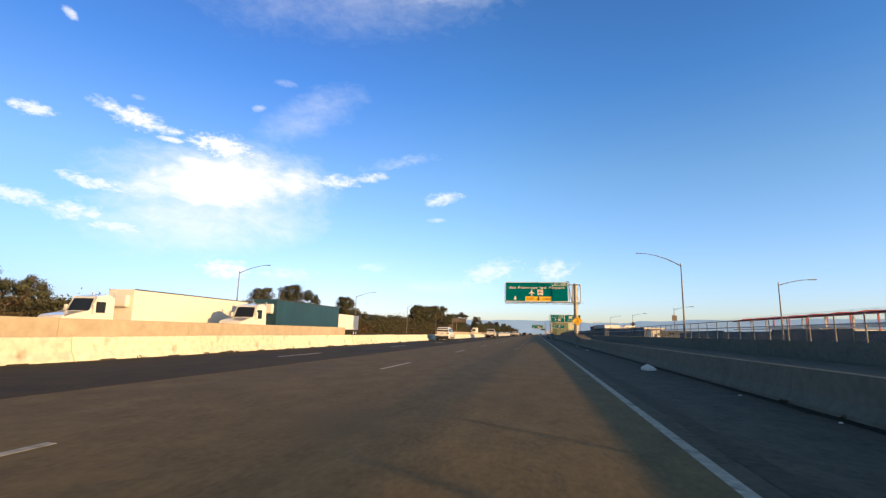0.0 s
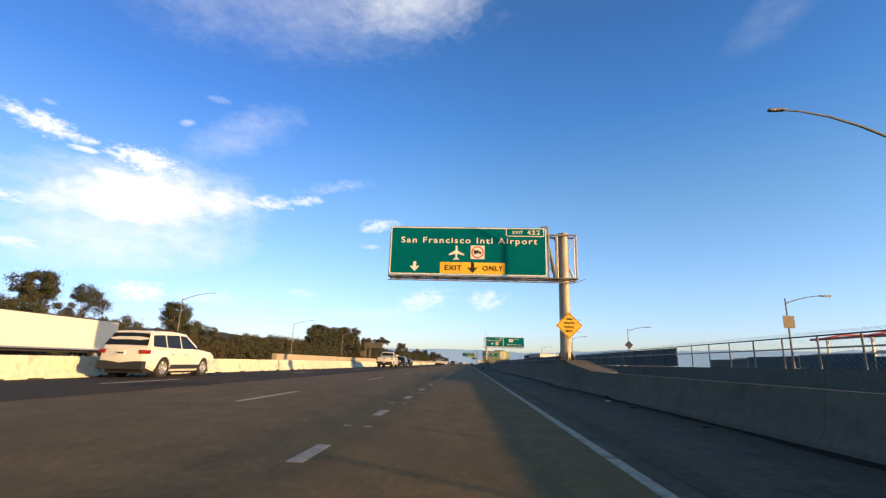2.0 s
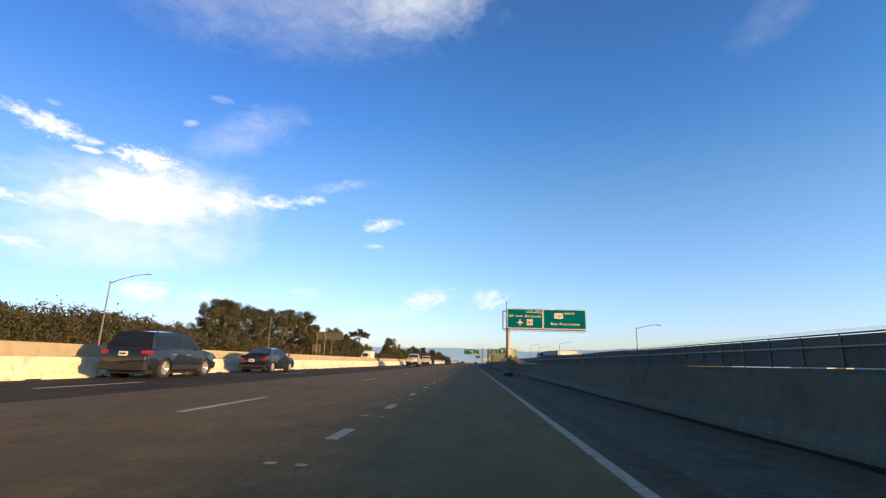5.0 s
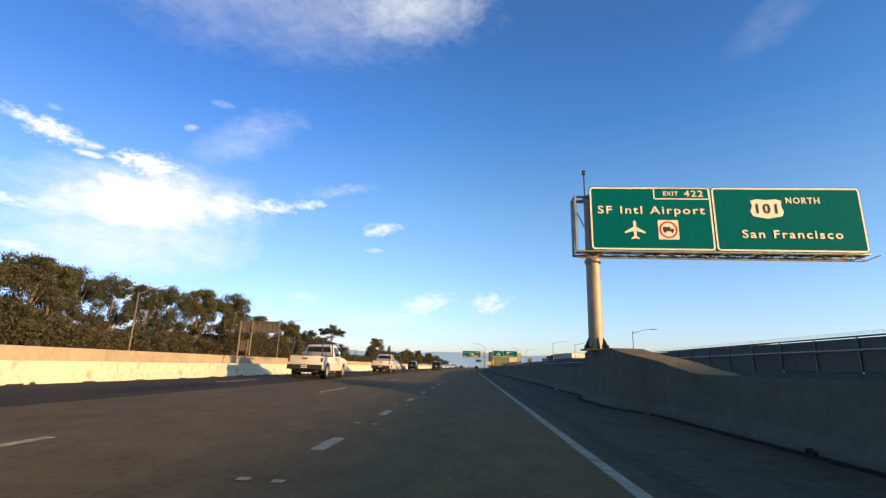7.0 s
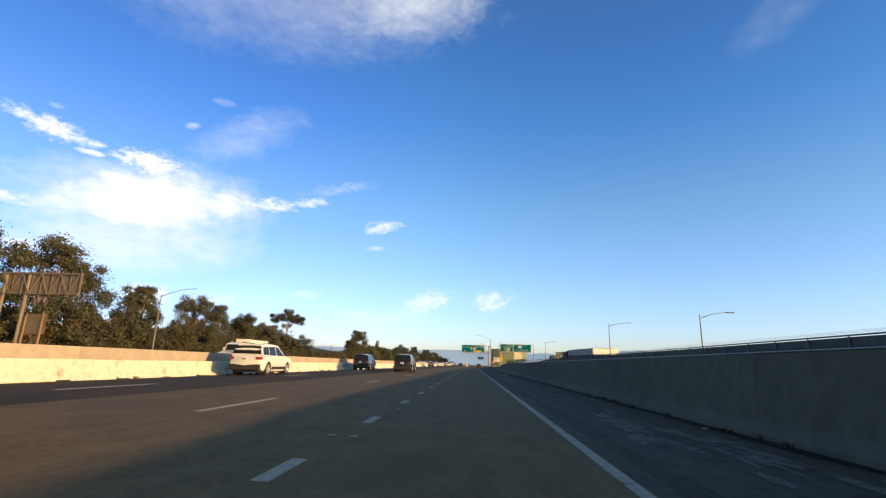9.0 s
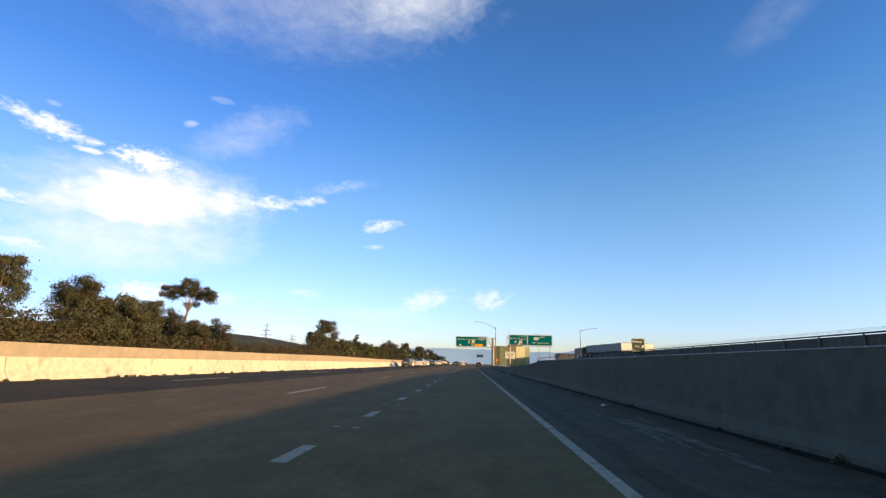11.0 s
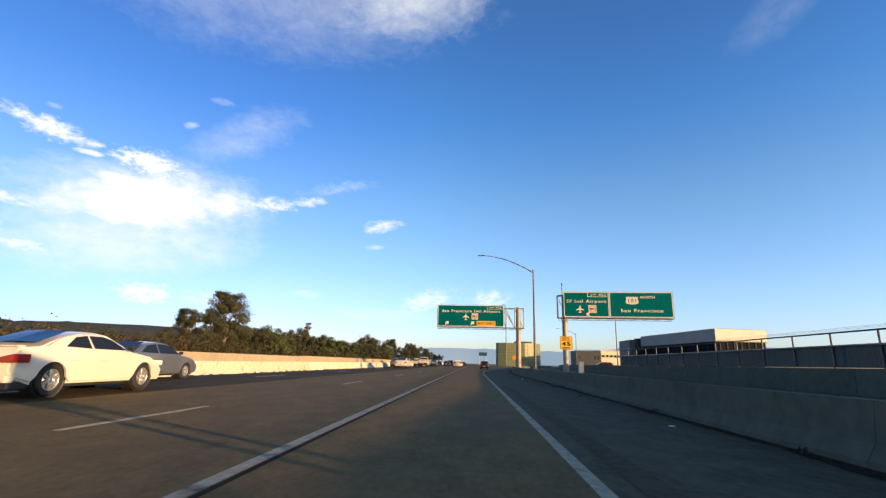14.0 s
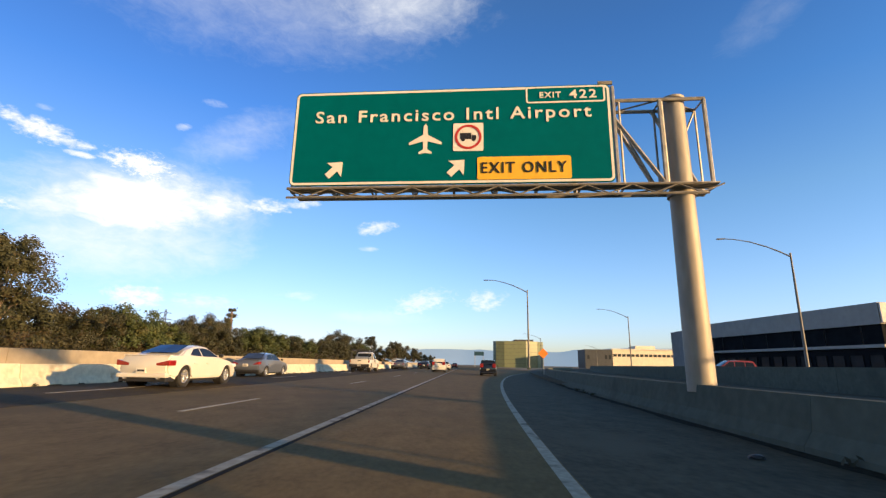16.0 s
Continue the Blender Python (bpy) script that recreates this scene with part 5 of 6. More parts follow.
    if kind == "coupe":
        b = bmesh.new()
        box(b, -half * 0.86, half * 0.86, ty + 0.02, ty + 0.5, 0.17, 0.33, 0.03)
        part("diffuser", b, "black_plastic", g)
        for sx in (-1, 1):
            part("exhaust_tip", tube(bmesh.new(), [(sx * 0.55, ty - 0.06, 0.3), (sx * 0.55, ty + 0.2, 0.3)], 0.05, 10), "alloy", g)
        b = bmesh.new()
        box(b, -0.78, 0.78, -2.24, -2.05, 0.985, 1.02, 0.015)
        part("spoiler", b, paint, g)
    if kind == "sedan":
        b = bmesh.new()
        box(b, -0.72, 0.72, ty + 0.02, ty + 0.2, 1.05, 1.08, 0.012)
        part("spoiler", b, paint, g)
    return g


def pickup(m, label):
    g = thing("pickup_truck", label, "pickup truck", "traffic", m)
    L, half, r, wh = 5.75, 1.0, 0.40, (-1.75, 1.78)
    top = [(-2.80, 0.52), (-2.86, 0.6), (-2.86, 1.22), (-0.62, 1.22), (-0.60, 1.20), (1.15, 1.20), (1.35, 1.18), (2.55, 1.08), (2.78, 0.92), (2.84, 0.62), (2.76, 0.46)]
    part("body", slab_body(side_poly(top, wh, r + 0.09, 0.40), half, 0.07, L, 1.0, 0.12, 0.04), "car_white", g, "", True)
    prof = [(-0.56, 1.19), (-0.48, 1.86), (-0.3, 1.93), (0.25, 1.95), (0.55, 1.88), (1.22, 1.19)]
    part("cab_roof", cabin_body(prof, 0.93, 0.76), "car_white", g, "", True)
    for sx in (-1, 1):
        part("side_window", side_glass([(-0.2, 1.24), (-0.18, 1.78), (0.42, 1.80), (0.98, 1.26)], 0.93, 0.76, 1.19, 1.95, sx), "car_glass", g)
    part("rear_window", end_glass(-0.555, 1.32, -0.50, 1.80, 0.78, 0.68, -0.02), "car_glass", g)
    part("windscreen", end_glass(1.14, 1.27, 0.62, 1.82, 0.84, 0.72, 0.02), "car_glass", g)
    for wy in wh:
        for sx in (-1, 1):
            wheel(g, sx * (half - 0.16), wy, r, 0.26, "wheel_steel", 0)
    arches(g, wh, half, r + 0.09)
    part("underbody", box(bmesh.new(), -0.6, 0.6, -2.6, 2.5, 0.30, 0.56, 0.03), "black_plastic", g)
    # Dark plate on the closed body stands in for the shaded hollow bed.
    b = bmesh.new()
    box(b, -0.78, 0.78, -2.74, -0.72, 1.2, 1.228)
    part("bed_floor", b, "black_plastic", g, "dark plate on the closed bed, in place of a shaded open load bed")
    for sx in (-1, 1):
        b = bmesh.new()
        box(b, min(sx * 0.80, sx * 0.94), max(sx * 0.80, sx * 0.94), -2.8, -0.66, 1.2, 1.27, 0.015)
        part("bed_rail", b, "black_plastic", g)
    b = bmesh.new()
    box(b, -0.8, 0.8, -1.25, -0.75, 1.2, 1.48, 0.03)
    part("tool_box", b, "alloy", g, "aluminium tool box across the bed")
    b = bmesh.new()
    box(b, -0.99, 0.99, -3.02, -2.80, 0.48, 0.74, 0.05)
    part("rear_bumper", b, "black_plastic", g)
    b = bmesh.new()
    box(b, -0.95, 0.95, 2.78, 2.95, 0.46, 0.68, 0.04)
    part("front_bumper", b, "black_plastic", g)
    b = bmesh.new()
    box(b, -0.15, 0.15, -3.0, -2.9, 1.03, 1.11, 0.02)
    part("tailgate_handle", b, "black_plastic", g)
    for sx in (-1, 1):
        b = bmesh.new()
        box(b, min(sx * 0.865, sx * 1.0), max(sx * 0.865, sx * 1.0), -2.882, -2.78, 0.88, 1.13, 0.04)
        part("tail_light", b, "lens_red", g)
        b = bmesh.new()
        box(b, min(sx * 0.62, sx * 0.92), max(sx * 0.62, sx * 0.92), 2.55, 2.84, 0.78, 0.95, 0.03)
        part("headlight", b, "lens_clear", g)
        b = bmesh.new()
        box(b, min(sx * 0.98, sx * 1.22), max(sx * 0.98, sx * 1.22), 0.86, 0.96, 1.28, 1.50, 0.02)
        part("mirror", b, "black_plastic", g)
        b = bmesh.new()
        box(b, min(sx * 0.98, sx * 1.015), max(sx * 0.98, sx * 1.015), -0.22, -0.12, 0.98, 1.16, 0.01)
        part("handle", b, "black_plastic", g)
        b = bmesh.new()
        box(b, min(sx * 0.985, sx * 1.004), max(sx * 0.985, sx * 1.004), 0.24, 0.50, 0.90, 1.16)
        lg = part("door_emblem", b, "car_grey", g, "small square blue-grey door emblem")
        b = bmesh.new()
        box(b, min(sx * 0.99, sx * 1.007), max(sx * 0.99, sx * 1.007), 0.30, 0.44, 0.97, 1.08)
        part("emblem_shape", b, "sign_white", lg)
        for k, (ya, yb) in enumerate(((0.05, 0.62), (0.12, 0.55))):
            b = bmesh.new()
            box(b, min(sx * 0.985, sx * 1.003), max(sx * 0.985, sx * 1.003), ya, yb, 0.84 - 0.07 * k, 0.86 - 0.07 * k)
            part("writing_bar", b, "dark_steel", g)
    for sx in (-1, 1):
        part("rack_leg", tube(bmesh.new(), [(sx * 0.90, -2.72, 1.2), (sx * 0.82, -2.55, 2.10)], 0.04, 6), "dark_steel", g)
        part("rack_leg", tube(bmesh.new(), [(sx * 0.90, -0.66, 1.2), (sx * 0.84, -0.62, 2.02)], 0.032, 6), "dark_steel", g)
        part("rack_rail", tube(bmesh.new(), [(sx * 0.82, -2.62, 2.10), (sx * 0.84, -0.62, 2.06), (sx * 0.80, 0.55, 2.03), (sx * 0.62, 1.05, 1.98)], 0.034, 6), "dark_steel", g)
        part("rack_brace", tube(bmesh.new(), [(sx * 0.86, -2.62, 1.78), (sx * 0.84, -2.2, 2.09)], 0.024, 6), "dark_steel", g)
    part("rack_bar", tube(bmesh.new(), [(-0.86, -2.56, 2.12), (0.86, -2.56, 2.12)], 0.04, 6), "dark_steel", g)
    for yy_, zz in ((-0.62, 2.07), (0.0, 2.05), (0.55, 2.04), (1.05, 1.98)):
        part("rack_bar", tube(bmesh.new(), [(-0.80, yy_, zz), (0.80, yy_, zz)], 0.026, 6), "dark_steel", g)
    b = bmesh.new()
    box(b, -0.16, 0.16, -3.045, -3.015, 0.56, 0.69, 0.006)
    pl = part("number_plate", b, "sign_white", g)
    part("plate_bar", box(bmesh.new(), -0.12, 0.12, -3.05, -3.045, 0.60, 0.65), "dark_steel", pl)
    return g


def lorry(m, label, trailer_len, tall_cab=True, skin="trailer_white"):
    """A tractor with a box trailer; the cab is at +y."""
    g = thing("articulated_lorry", label, "lorry", "lorries", m)
    t0 = -trailer_len
    b = bmesh.new()
    box(b, -1.28, 1.28, t0, 0, 1.15, 4.1, 0.05)
    tr = part("trailer_box", b, skin, g)
    for sx in (-1, 1):
        b = bmesh.new()
        box(b, min(sx * 1.27, sx * 1.30), max(sx * 1.27, sx * 1.30), t0, 0, 1.10, 1.26, 0.01)
        part("bottom_rail", b, "alloy", tr)
        b = bmesh.new()
        box(b, min(sx * 1.27, sx * 1.30), max(sx * 1.27, sx * 1.30), t0, 0, 4.02, 4.12, 0.01)
        part("top_rail", b, "dark_steel", tr)
        for wy in (t0 + 1.2, t0 + 2.5, 0.9, 2.1):
            wheel(g, sx * 1.1, wy, 0.5, 0.34, "alloy", 8)
        wheel(g, sx * 1.05, 5.2, 0.5, 0.3, "alloy", 8)
        b = bmesh.new()
        tube(b, [(sx * 0.9, -2.2, 0.3), (sx * 0.9, -2.2, 1.2)], 0.07, 8)
        part("landing_leg", b, "dark_steel", g)
    b = bmesh.new()
    box(b, -0.5, 0.5, t0 + 0.3, 4.8, 0.85, 1.12, 0.03)
    part("chassis", b, "dark_steel", g)
    top = 3.0 if not tall_cab else 3.2
    b = slab_body([(1.6, 0.75), (1.6, top), (2.2, top + 0.25), (3.3, top + 0.05), (3.75, 2.1), (5.7, 1.75), (6.0, 1.4), (6.05, 0.6)], 1.18, 0.05, 9.0, 2.0, 0.05, 0.08)
    part("cab", b, "car_white", g, "", True)
    b = end_glass(3.72, 2.12, 3.36, top - 0.12, 1.0, 0.92, 0.03)
    part("windscreen", b, "car_glass", g)
    for sx in (-1, 1):
        b = bmesh.new()
        box(b, min(sx * 1.1, sx * 1.19), max(sx * 1.1, sx * 1.19), 2.5, 3.3, 2.0, top - 0.35, 0.03)
        part("side_window", b, "car_glass", g)
        b = bmesh.new()
        box(b, min(sx * 1.2, sx * 1.42), max(sx * 1.2, sx * 1.42), 3.55, 3.7, 1.9, 2.6, 0.03)
        part("mirror", b, "car_white", g)
        b = bmesh.new()
        tube(b, [(sx * 1.05, 1.7, 0.9), (sx * 1.05, 1.7, 3.7)], 0.07, 8)
        part("exhaust_stack", b, "alloy", g)
    b = bmesh.new()
    box(b, -1.0, 1.0, 0.05, 0.5, 2.6, 3.6, 0.15)
    part("cooling_unit", b, "car_white", g)
    return g


def on_road(x, y, turn=0.0):
    return pose(x, y, road_z(x) + 0.003, 0, 0, turn)


car(on_road(-14.5, 67.6), "white sport utility car with dark windows and roof rails", "car_white", "suv")
work = pickup(on_road(-12.1, 110.8), "white work pickup truck with a black ladder rack")
copy_thing(work, on_road(-10.9, 200.2))
copy_thing(work, on_road(-11.2, 224.8))
coupe = car(on_road(-10.9, 363.2), "white two-door coupe with red tail lights", "car_white", "coupe")
copy_thing(coupe, on_road(-11.4, 423.4))
saloon = car(on_road(-14.3, 370.8), "blue-grey saloon car with a boot spoiler", "car_grey", "sedan")
copy_thing(saloon, on_road(-14.5, 437.6))
copy_thing(work, on_road(-11.6, 456.5))
car(pose(26.0, 458.0, 0.25, 0, 0, 82), "red estate car parked beyond the far wall", "car_red", "suv")
# Traffic ahead, beyond the exit, and in the inside lanes.
car(on_road(1.5, 464, -4), "dark blue people carrier in the exit lane", "car_dark", "van")
car(on_road(-4.9, 475), "white people carrier in moving traffic", "car_white", "van")
car(on_road(-8.6, 516), "dark sport utility car far ahead", "car_dark", "suv")
car(on_road(-4.9, 560), "red saloon car far ahead", "car_red", "sedan")
car(on_road(-14.4, 548), "black saloon car far ahead", "car_dark", "sedan")
car(on_road(-14.4, 500), "white sport utility car far ahead", "car_white", "suv")
car(on_road(-9.2, 610), "silver saloon car far ahead", "car_silver", "sedan")
car(on_road(-14.5, 279), "black sport utility car in the inside lane", "car_dark", "suv")
car(on_road(-14.4, 250), "white sport utility car in the inside lane", "car_white", "suv")
car(on_road(-14.4, 141), "dark sport utility car in the middle lane", "car_dark", "suv")
car(on_road(-14.6, 152), "black saloon car beside the median", "car_dark", "sedan")
car(on_road(-8.8, 273), "dark blue sport utility car in the middle lane", "car_dark", "suv")
car(on_road(-8.9, 498), "black saloon car in the middle lane", "car_dark", "sedan")
car(on_road(-5.0, 497), "white saloon car ahead of the people carrier", "car_white", "sedan")
car(on_road(-11.6, 484), "dark grey saloon car in slow traffic", "car_grey", "sedan")
car(on_road(-14.4, 471), "white sport utility car beside the median", "car_white", "suv")
# Oncoming lorries beyond the median.
lorry(pose(-36.3, 35.0, 0.18, 0, 0, 180), "white articulated lorry with a plain box trailer", 16.0)
lorry(pose(-40.0, 82.0, 0.18, 0, 0, 180), "white box lorry with a lit blank side", 15.0)
lorry(pose(-29.5, 46.0, 0.18, 0, 0, 180), "articulated lorry with a dark teal-blue trailer", 16.0, True, "build_teal")
lorry(pose(-40.0, 300.0, 0.18, 0, 0, 180), "white lorry with a short box body", 7.0)

# ---- trees and scrub beyond the opposite carriageway ----


def mesh_from(name, verts, faces, mat, smooth=False):
    me = bpy.data.meshes.new(name)
    me.from_pydata(verts, [], faces)
    me.materials.append(M[mat])
    me.update()
    return me


def leaves(rs, centres, radii, counts, size, flat=0.8):
    """Many small pointed leaf blades in clumps: vertices and quads."""
    vs, fs = [], []
    for c, r, n in zip(centres, radii, counts):
        d = rs.normal(size=(n, 3))
        d /= np.linalg.norm(d, axis=1)[:, None]
        p = np.array(c) + d * (r * rs.uniform(0.25, 1.0, size=(n, 1)) ** 0.6 * (1 + 0.28 * rs.exponential(1.0, size=(n, 1)))) * np.array([1, 1, flat])
        out = d + 0.36 * rs.normal(size=(n, 3))
        a = np.cross(out, rs.normal(size=(n, 3)))
        a[:, 2] -= 0.25 * np.linalg.norm(a, axis=1)
        a /= np.linalg.norm(a, axis=1)[:, None] + 1e-9
        b = np.cross(a, out)
        b /= np.linalg.norm(b, axis=1)[:, None] + 1e-9
        s = size * rs.uniform(0.6, 1.4, size=(n, 1))
        q = np.stack([p - a * s, p + b * s * 0.42, p + a * s, p - b * s * 0.42], 1)
        k = len(vs)
        vs.extend(map(tuple, q.reshape(-1, 3)))
        fs.extend((k + 4 * i, k + 4 * i + 1, k + 4 * i + 2, k + 4 * i + 3) for i in range(n))
    return vs, fs


def tree(seed, style, height, spread, leaf="leaf_dark", label="", m=None):
    rs = np.random.RandomState(seed)
    g = thing("tree", label, "tree", "trees along the motorway", m)
    b = bmesh.new()
    lean = rs.uniform(-0.06, 0.06, 2) * height
    split = {"euc": 0.34, "round": 0.25, "umbrella": 0.62, "conifer": 0.9}[style]
    r0 = height * (0.013 if style == "umbrella" else 0.02) + 0.07
    trunk = [(lean[0] * u * u, lean[1] * u * u, height * split * u - 0.3) for u in (0, 0.35, 0.7, 1.0)]
    tube(b, trunk, [r0, r0 * 0.85, r0 * 0.75, r0 * 0.66], 9)
    fork = Vector(trunk[-1])
    cs, rr, nn = [], [], []
    if style == "conifer":
        for k in range(9):
            z = height * (0.22 + 0.085 * k)
            w = spread * (1 - 0.095 * k)
            for j in range(4):
                a = rs.uniform(0, 2 * math.pi)
                cs.append((lean[0] + 0.6 * w * math.cos(a), lean[1] + 0.6 * w * math.sin(a), z))
                rr.append(w * 0.5)
                nn.append(120)
    else:
        n = {"euc": 62, "round": 46, "umbrella": 44}[style]
        for k in range(n):
            a = 2 * math.pi * (k * 0.618 + rs.uniform(0, 0.12))
            u = math.sqrt((k + 0.5) / n)
            if style == "euc":
                z = height * (0.20 + 0.76 * rs.uniform(0, 1) ** 0.9)
                w = spread * u * (1.0 - 0.62 * max(0, z / height - 0.5) / 0.5) * rs.uniform(0.7, 1.2)
                r = rs.uniform(0.07, 0.20) * spread + 0.25
            elif style == "round":
                z = height * (0.30 + 0.58 * rs.uniform(0, 1) * (1 - 0.35 * u))
                w = spread * u
                r = rs.uniform(0.13, 0.22) * spread
            else:
                z = height * (0.80 + 0.13 * (1 - u) + rs.uniform(-0.12, 0.04))
                w = spread * u
                r = rs.uniform(0.10, 0.19) * spread
            c = (fork.x + w * math.cos(a), fork.y + w * math.sin(a), z)
            cs.append(c)
            rr.append(r)
            nn.append(int(130 + 230 * r))
            if k % (6 if style == "umbrella" else 4) == 0:
                mid = fork.lerp(Vector(c), 0.5) + Vector((0, 0, 0.06 * height))
                tube(b, [fork - Vector((0, 0, 0.4)), fork.lerp(mid, 0.5), mid, Vector(c)], [r0 * q for q in ((0.46, 0.34, 0.22, 0.07) if style == "euc" else (0.34, 0.24, 0.15, 0.05))], 6)
    part("trunk", b, "bark", g, "", True)
    vs, fs = leaves(rs, cs, rr, nn, 0.155)
    o = new("crown", mesh_from("crown", vs, fs, leaf))
    o.parent = g
    return g


T = {
    "a": tree(1, "euc", 14.0, 4.6, label="tall eucalyptus with pale limbs and dark open crown", m=pose(-60, 233, -0.5)),
    "b": tree(2, "euc", 15.0, 5.2, label="broad eucalyptus with brown-green foliage", m=pose(-61, 247, -0.5)),
    "c": tree(3, "round", 11.0, 4.6, label="dense dark rounded evergreen tree", m=pose(-59, 104, -0.5)),
    "d": tree(4, "umbrella", 17.5, 5.4, label="tall umbrella-shaped pine with a bare trunk", m=pose(-60, 367, -0.5)),
    "e": tree(5, "conifer", 11.5, 2.6, label="slim dark conifer behind the scrub", m=pose(-60, 521, -0.5)),
    "f": tree(6, "round", 7.5, 3.9, "leaf_green", "low bushy green tree", m=pose(-59, 165, -0.5)),
}
rng = random.Random(11)
SPOTS = [("c", 44, 0.85), ("c", 38, 0.75), ("a", 98, 0.78), ("a", 111, 0.86), ("b", 119, 0.84), ("c", 126, 0.9), ("a", 141, 0.84), ("c", 149, 1.0), ("c", 157, 0.72),
         ("f", 172, 1.05), ("f", 180, 1.2), ("f", 189, 1.1), ("f", 197, 1.25), ("f", 206, 1.15), ("c", 214, 0.85), ("b", 223, 0.9), ("a", 228, 1.0),
         ("b", 238, 0.95), ("a", 254, 1.05), ("b", 263, 1.1), ("a", 271, 1.18), ("b", 280, 1.16), ("a", 288, 1.12), ("c", 296, 1.05), ("a", 305, 0.98), ("b", 314, 0.92),
         ("c", 322, 1.1), ("a", 330, 0.95), ("b", 341, 0.9), ("c", 349, 1.05), ("a", 357, 0.8), ("c", 344, 1.0), ("c", 361, 0.85), ("c", 368, 0.8), ("c", 374, 1.0), ("c", 379, 0.7), ("f", 387, 0.75),
         ("c", 444, 0.72), ("a", 447, 0.80), ("b", 455, 0.80), ("a", 462, 1.20), ("c", 468.5, 0.92), ("c", 476, 0.80), ("f", 482.5, 1.25), ("f", 489, 1.2), ("f", 496, 0.95), ("c", 503, 0.85),
         ("c", 510, 1.0), ("c", 516, 0.88), ("f", 522, 0.9), ("e", 528.5, 1.12), ("f", 537, 1.25), ("f", 543, 1.3), ("f", 549, 1.05), ("c", 560, 0.85), ("f", 573, 1.2),
         ("c", 589, 0.9), ("a", 602, 0.72), ("c", 613, 0.95), ("c", 625, 1.12), ("c", 640, 1.38), ("f", 655, 1.4), ("f", 668, 1.5), ("c", 679, 1.3), ("a", 694, 1.2), ("c", 718, 1.3), ("b", 742, 1.15), ("c", 766, 1.75), ("c", 785, 1.5), ("c", 842, 1.4), ("a", 850, 1.1), ("c", 900, 1.3), ("c", 960, 1.3)]
for key, y, s in SPOTS:
    x = -60 + rng.uniform(-2.5, 2.0) + (0 if y < 640 else (y - 640) * 0.05)
    sc = s * rng.uniform(0.96, 1.05) * (1.28 if (464 < y < 660 or 336 < y < 371) and key in "cfe" else 1.0)
    copy_thing(T[key], pose(x, y, -0.5, 0, 0, rng.uniform(0, 360)) @ Matrix.Diagonal((sc * rng.uniform(0.9, 1.15), sc * rng.uniform(0.9, 1.15), sc, 1)))


def hedge_top(y):
    h = 4.4 + 1.3 * noise.noise((y * 0.06, 3.3, 0))
    h += 3.2 * math.exp(-((y - 186) / 22.0) ** 2) + 0.2 * math.exp(-((y - 408) / 20.0) ** 2) + 2.6 * math.exp(-((y - 300) / 48.0) ** 2)
    return h


rs = np.random.RandomState(21)
cs, rr, nn = [], [], []
y = 12.0
while y < 700:
    h = hedge_top(y)
    z = 0.2
    while z < h - 0.5:
        r = rs.uniform(0.9, 1.5)
        cs.append((-56 + rs.uniform(-1.6, 1.4), y + rs.uniform(-1, 1), z))
        rr.append(r)
        nn.append(100)
        z += rs.uniform(0.8, 1.3)
    y += 1.25
vs, fs = leaves(rs, cs, rr, nn, 0.21)
tagged(new("scrub", mesh_from("scrub", vs, fs, "hedge")), "dense olive and brown roadside scrub", "scrub", "", "stuff")
b = bmesh.new()
rows = []
y = 10.0
while y < 702:
    h = hedge_top(y) * 0.78
    rows.append([b.verts.new(p) for p in ((-56.2, y, -0.6), (-57.0 + 0.5 * noise.noise((y, 0, 0)), y, h * 0.7), (-58.5, y, h), (-61, y, -0.6))])
    y += 1.5
for r, s in zip(rows, rows[1:]):
    for k in range(3):
        b.faces.new((r[k], s[k], s[k + 1], r[k + 1]))
tagged(finish("scrub_bank", b, "hedge"), "shaded bank of scrub under the trees", "scrub", "", "stuff")
# Low dry weeds along the foot of the barriers.
cs, rr, nn = [], [], []
for k in range(300):
    y = rs.uniform(-20, 520)
    if k % 4:
        cs.append((MED_X + rs.uniform(0.0, 0.12), y, road_z(MED_X) + 0.02))
    else:
        cs.append((near_x(y) - rs.uniform(0.0, 0.25), y, road_z(4.0) + 0.02))
    rr.append(rs.uniform(0.06, 0.16))
    nn.append(16)
vs, fs = leaves(rs, cs, rr, nn, 0.07, 0.5)
tagged(new("weeds", mesh_from("weeds", vs, fs, "hedge")), "dry weeds and grit at the foot of the barriers", "weeds", "", "stuff")

# ---- buildings and yards beyond the far wall ----


def window_row(parent, name, p0, p1, z0, z1, n, out, mat="window_glass", gap=0.12):
    """Panes set in a face between two plan points, standing a little proud of it."""
    a, c = Vector((*p0, 0)), Vector((*p1, 0))
    d = (c - a) / n
    nrm = Vector((d.y, -d.x, 0)).normalized() * out
    for k in range(n):
        b = bmesh.new()
        s, e = a + d * (k + gap / 2), a + d * (k + 1 - gap / 2)
        q = [s + nrm, e + nrm, e + nrm, s + nrm]
        f = [b.verts.new((v.x, v.y, z)) for v, z in zip(q, (z0, z0, z1, z1))]
        w = [b.verts.new(v.co - nrm * 1.6) for v in f]
        b.faces.new(f)
        for j in range(4):
            b.faces.new((f[j], w[j], w[(j + 1) % 4], f[(j + 1) % 4]))
        bmesh.ops.recalc_face_normals(b, faces=b.faces[:])
        part(name, b, mat, parent)


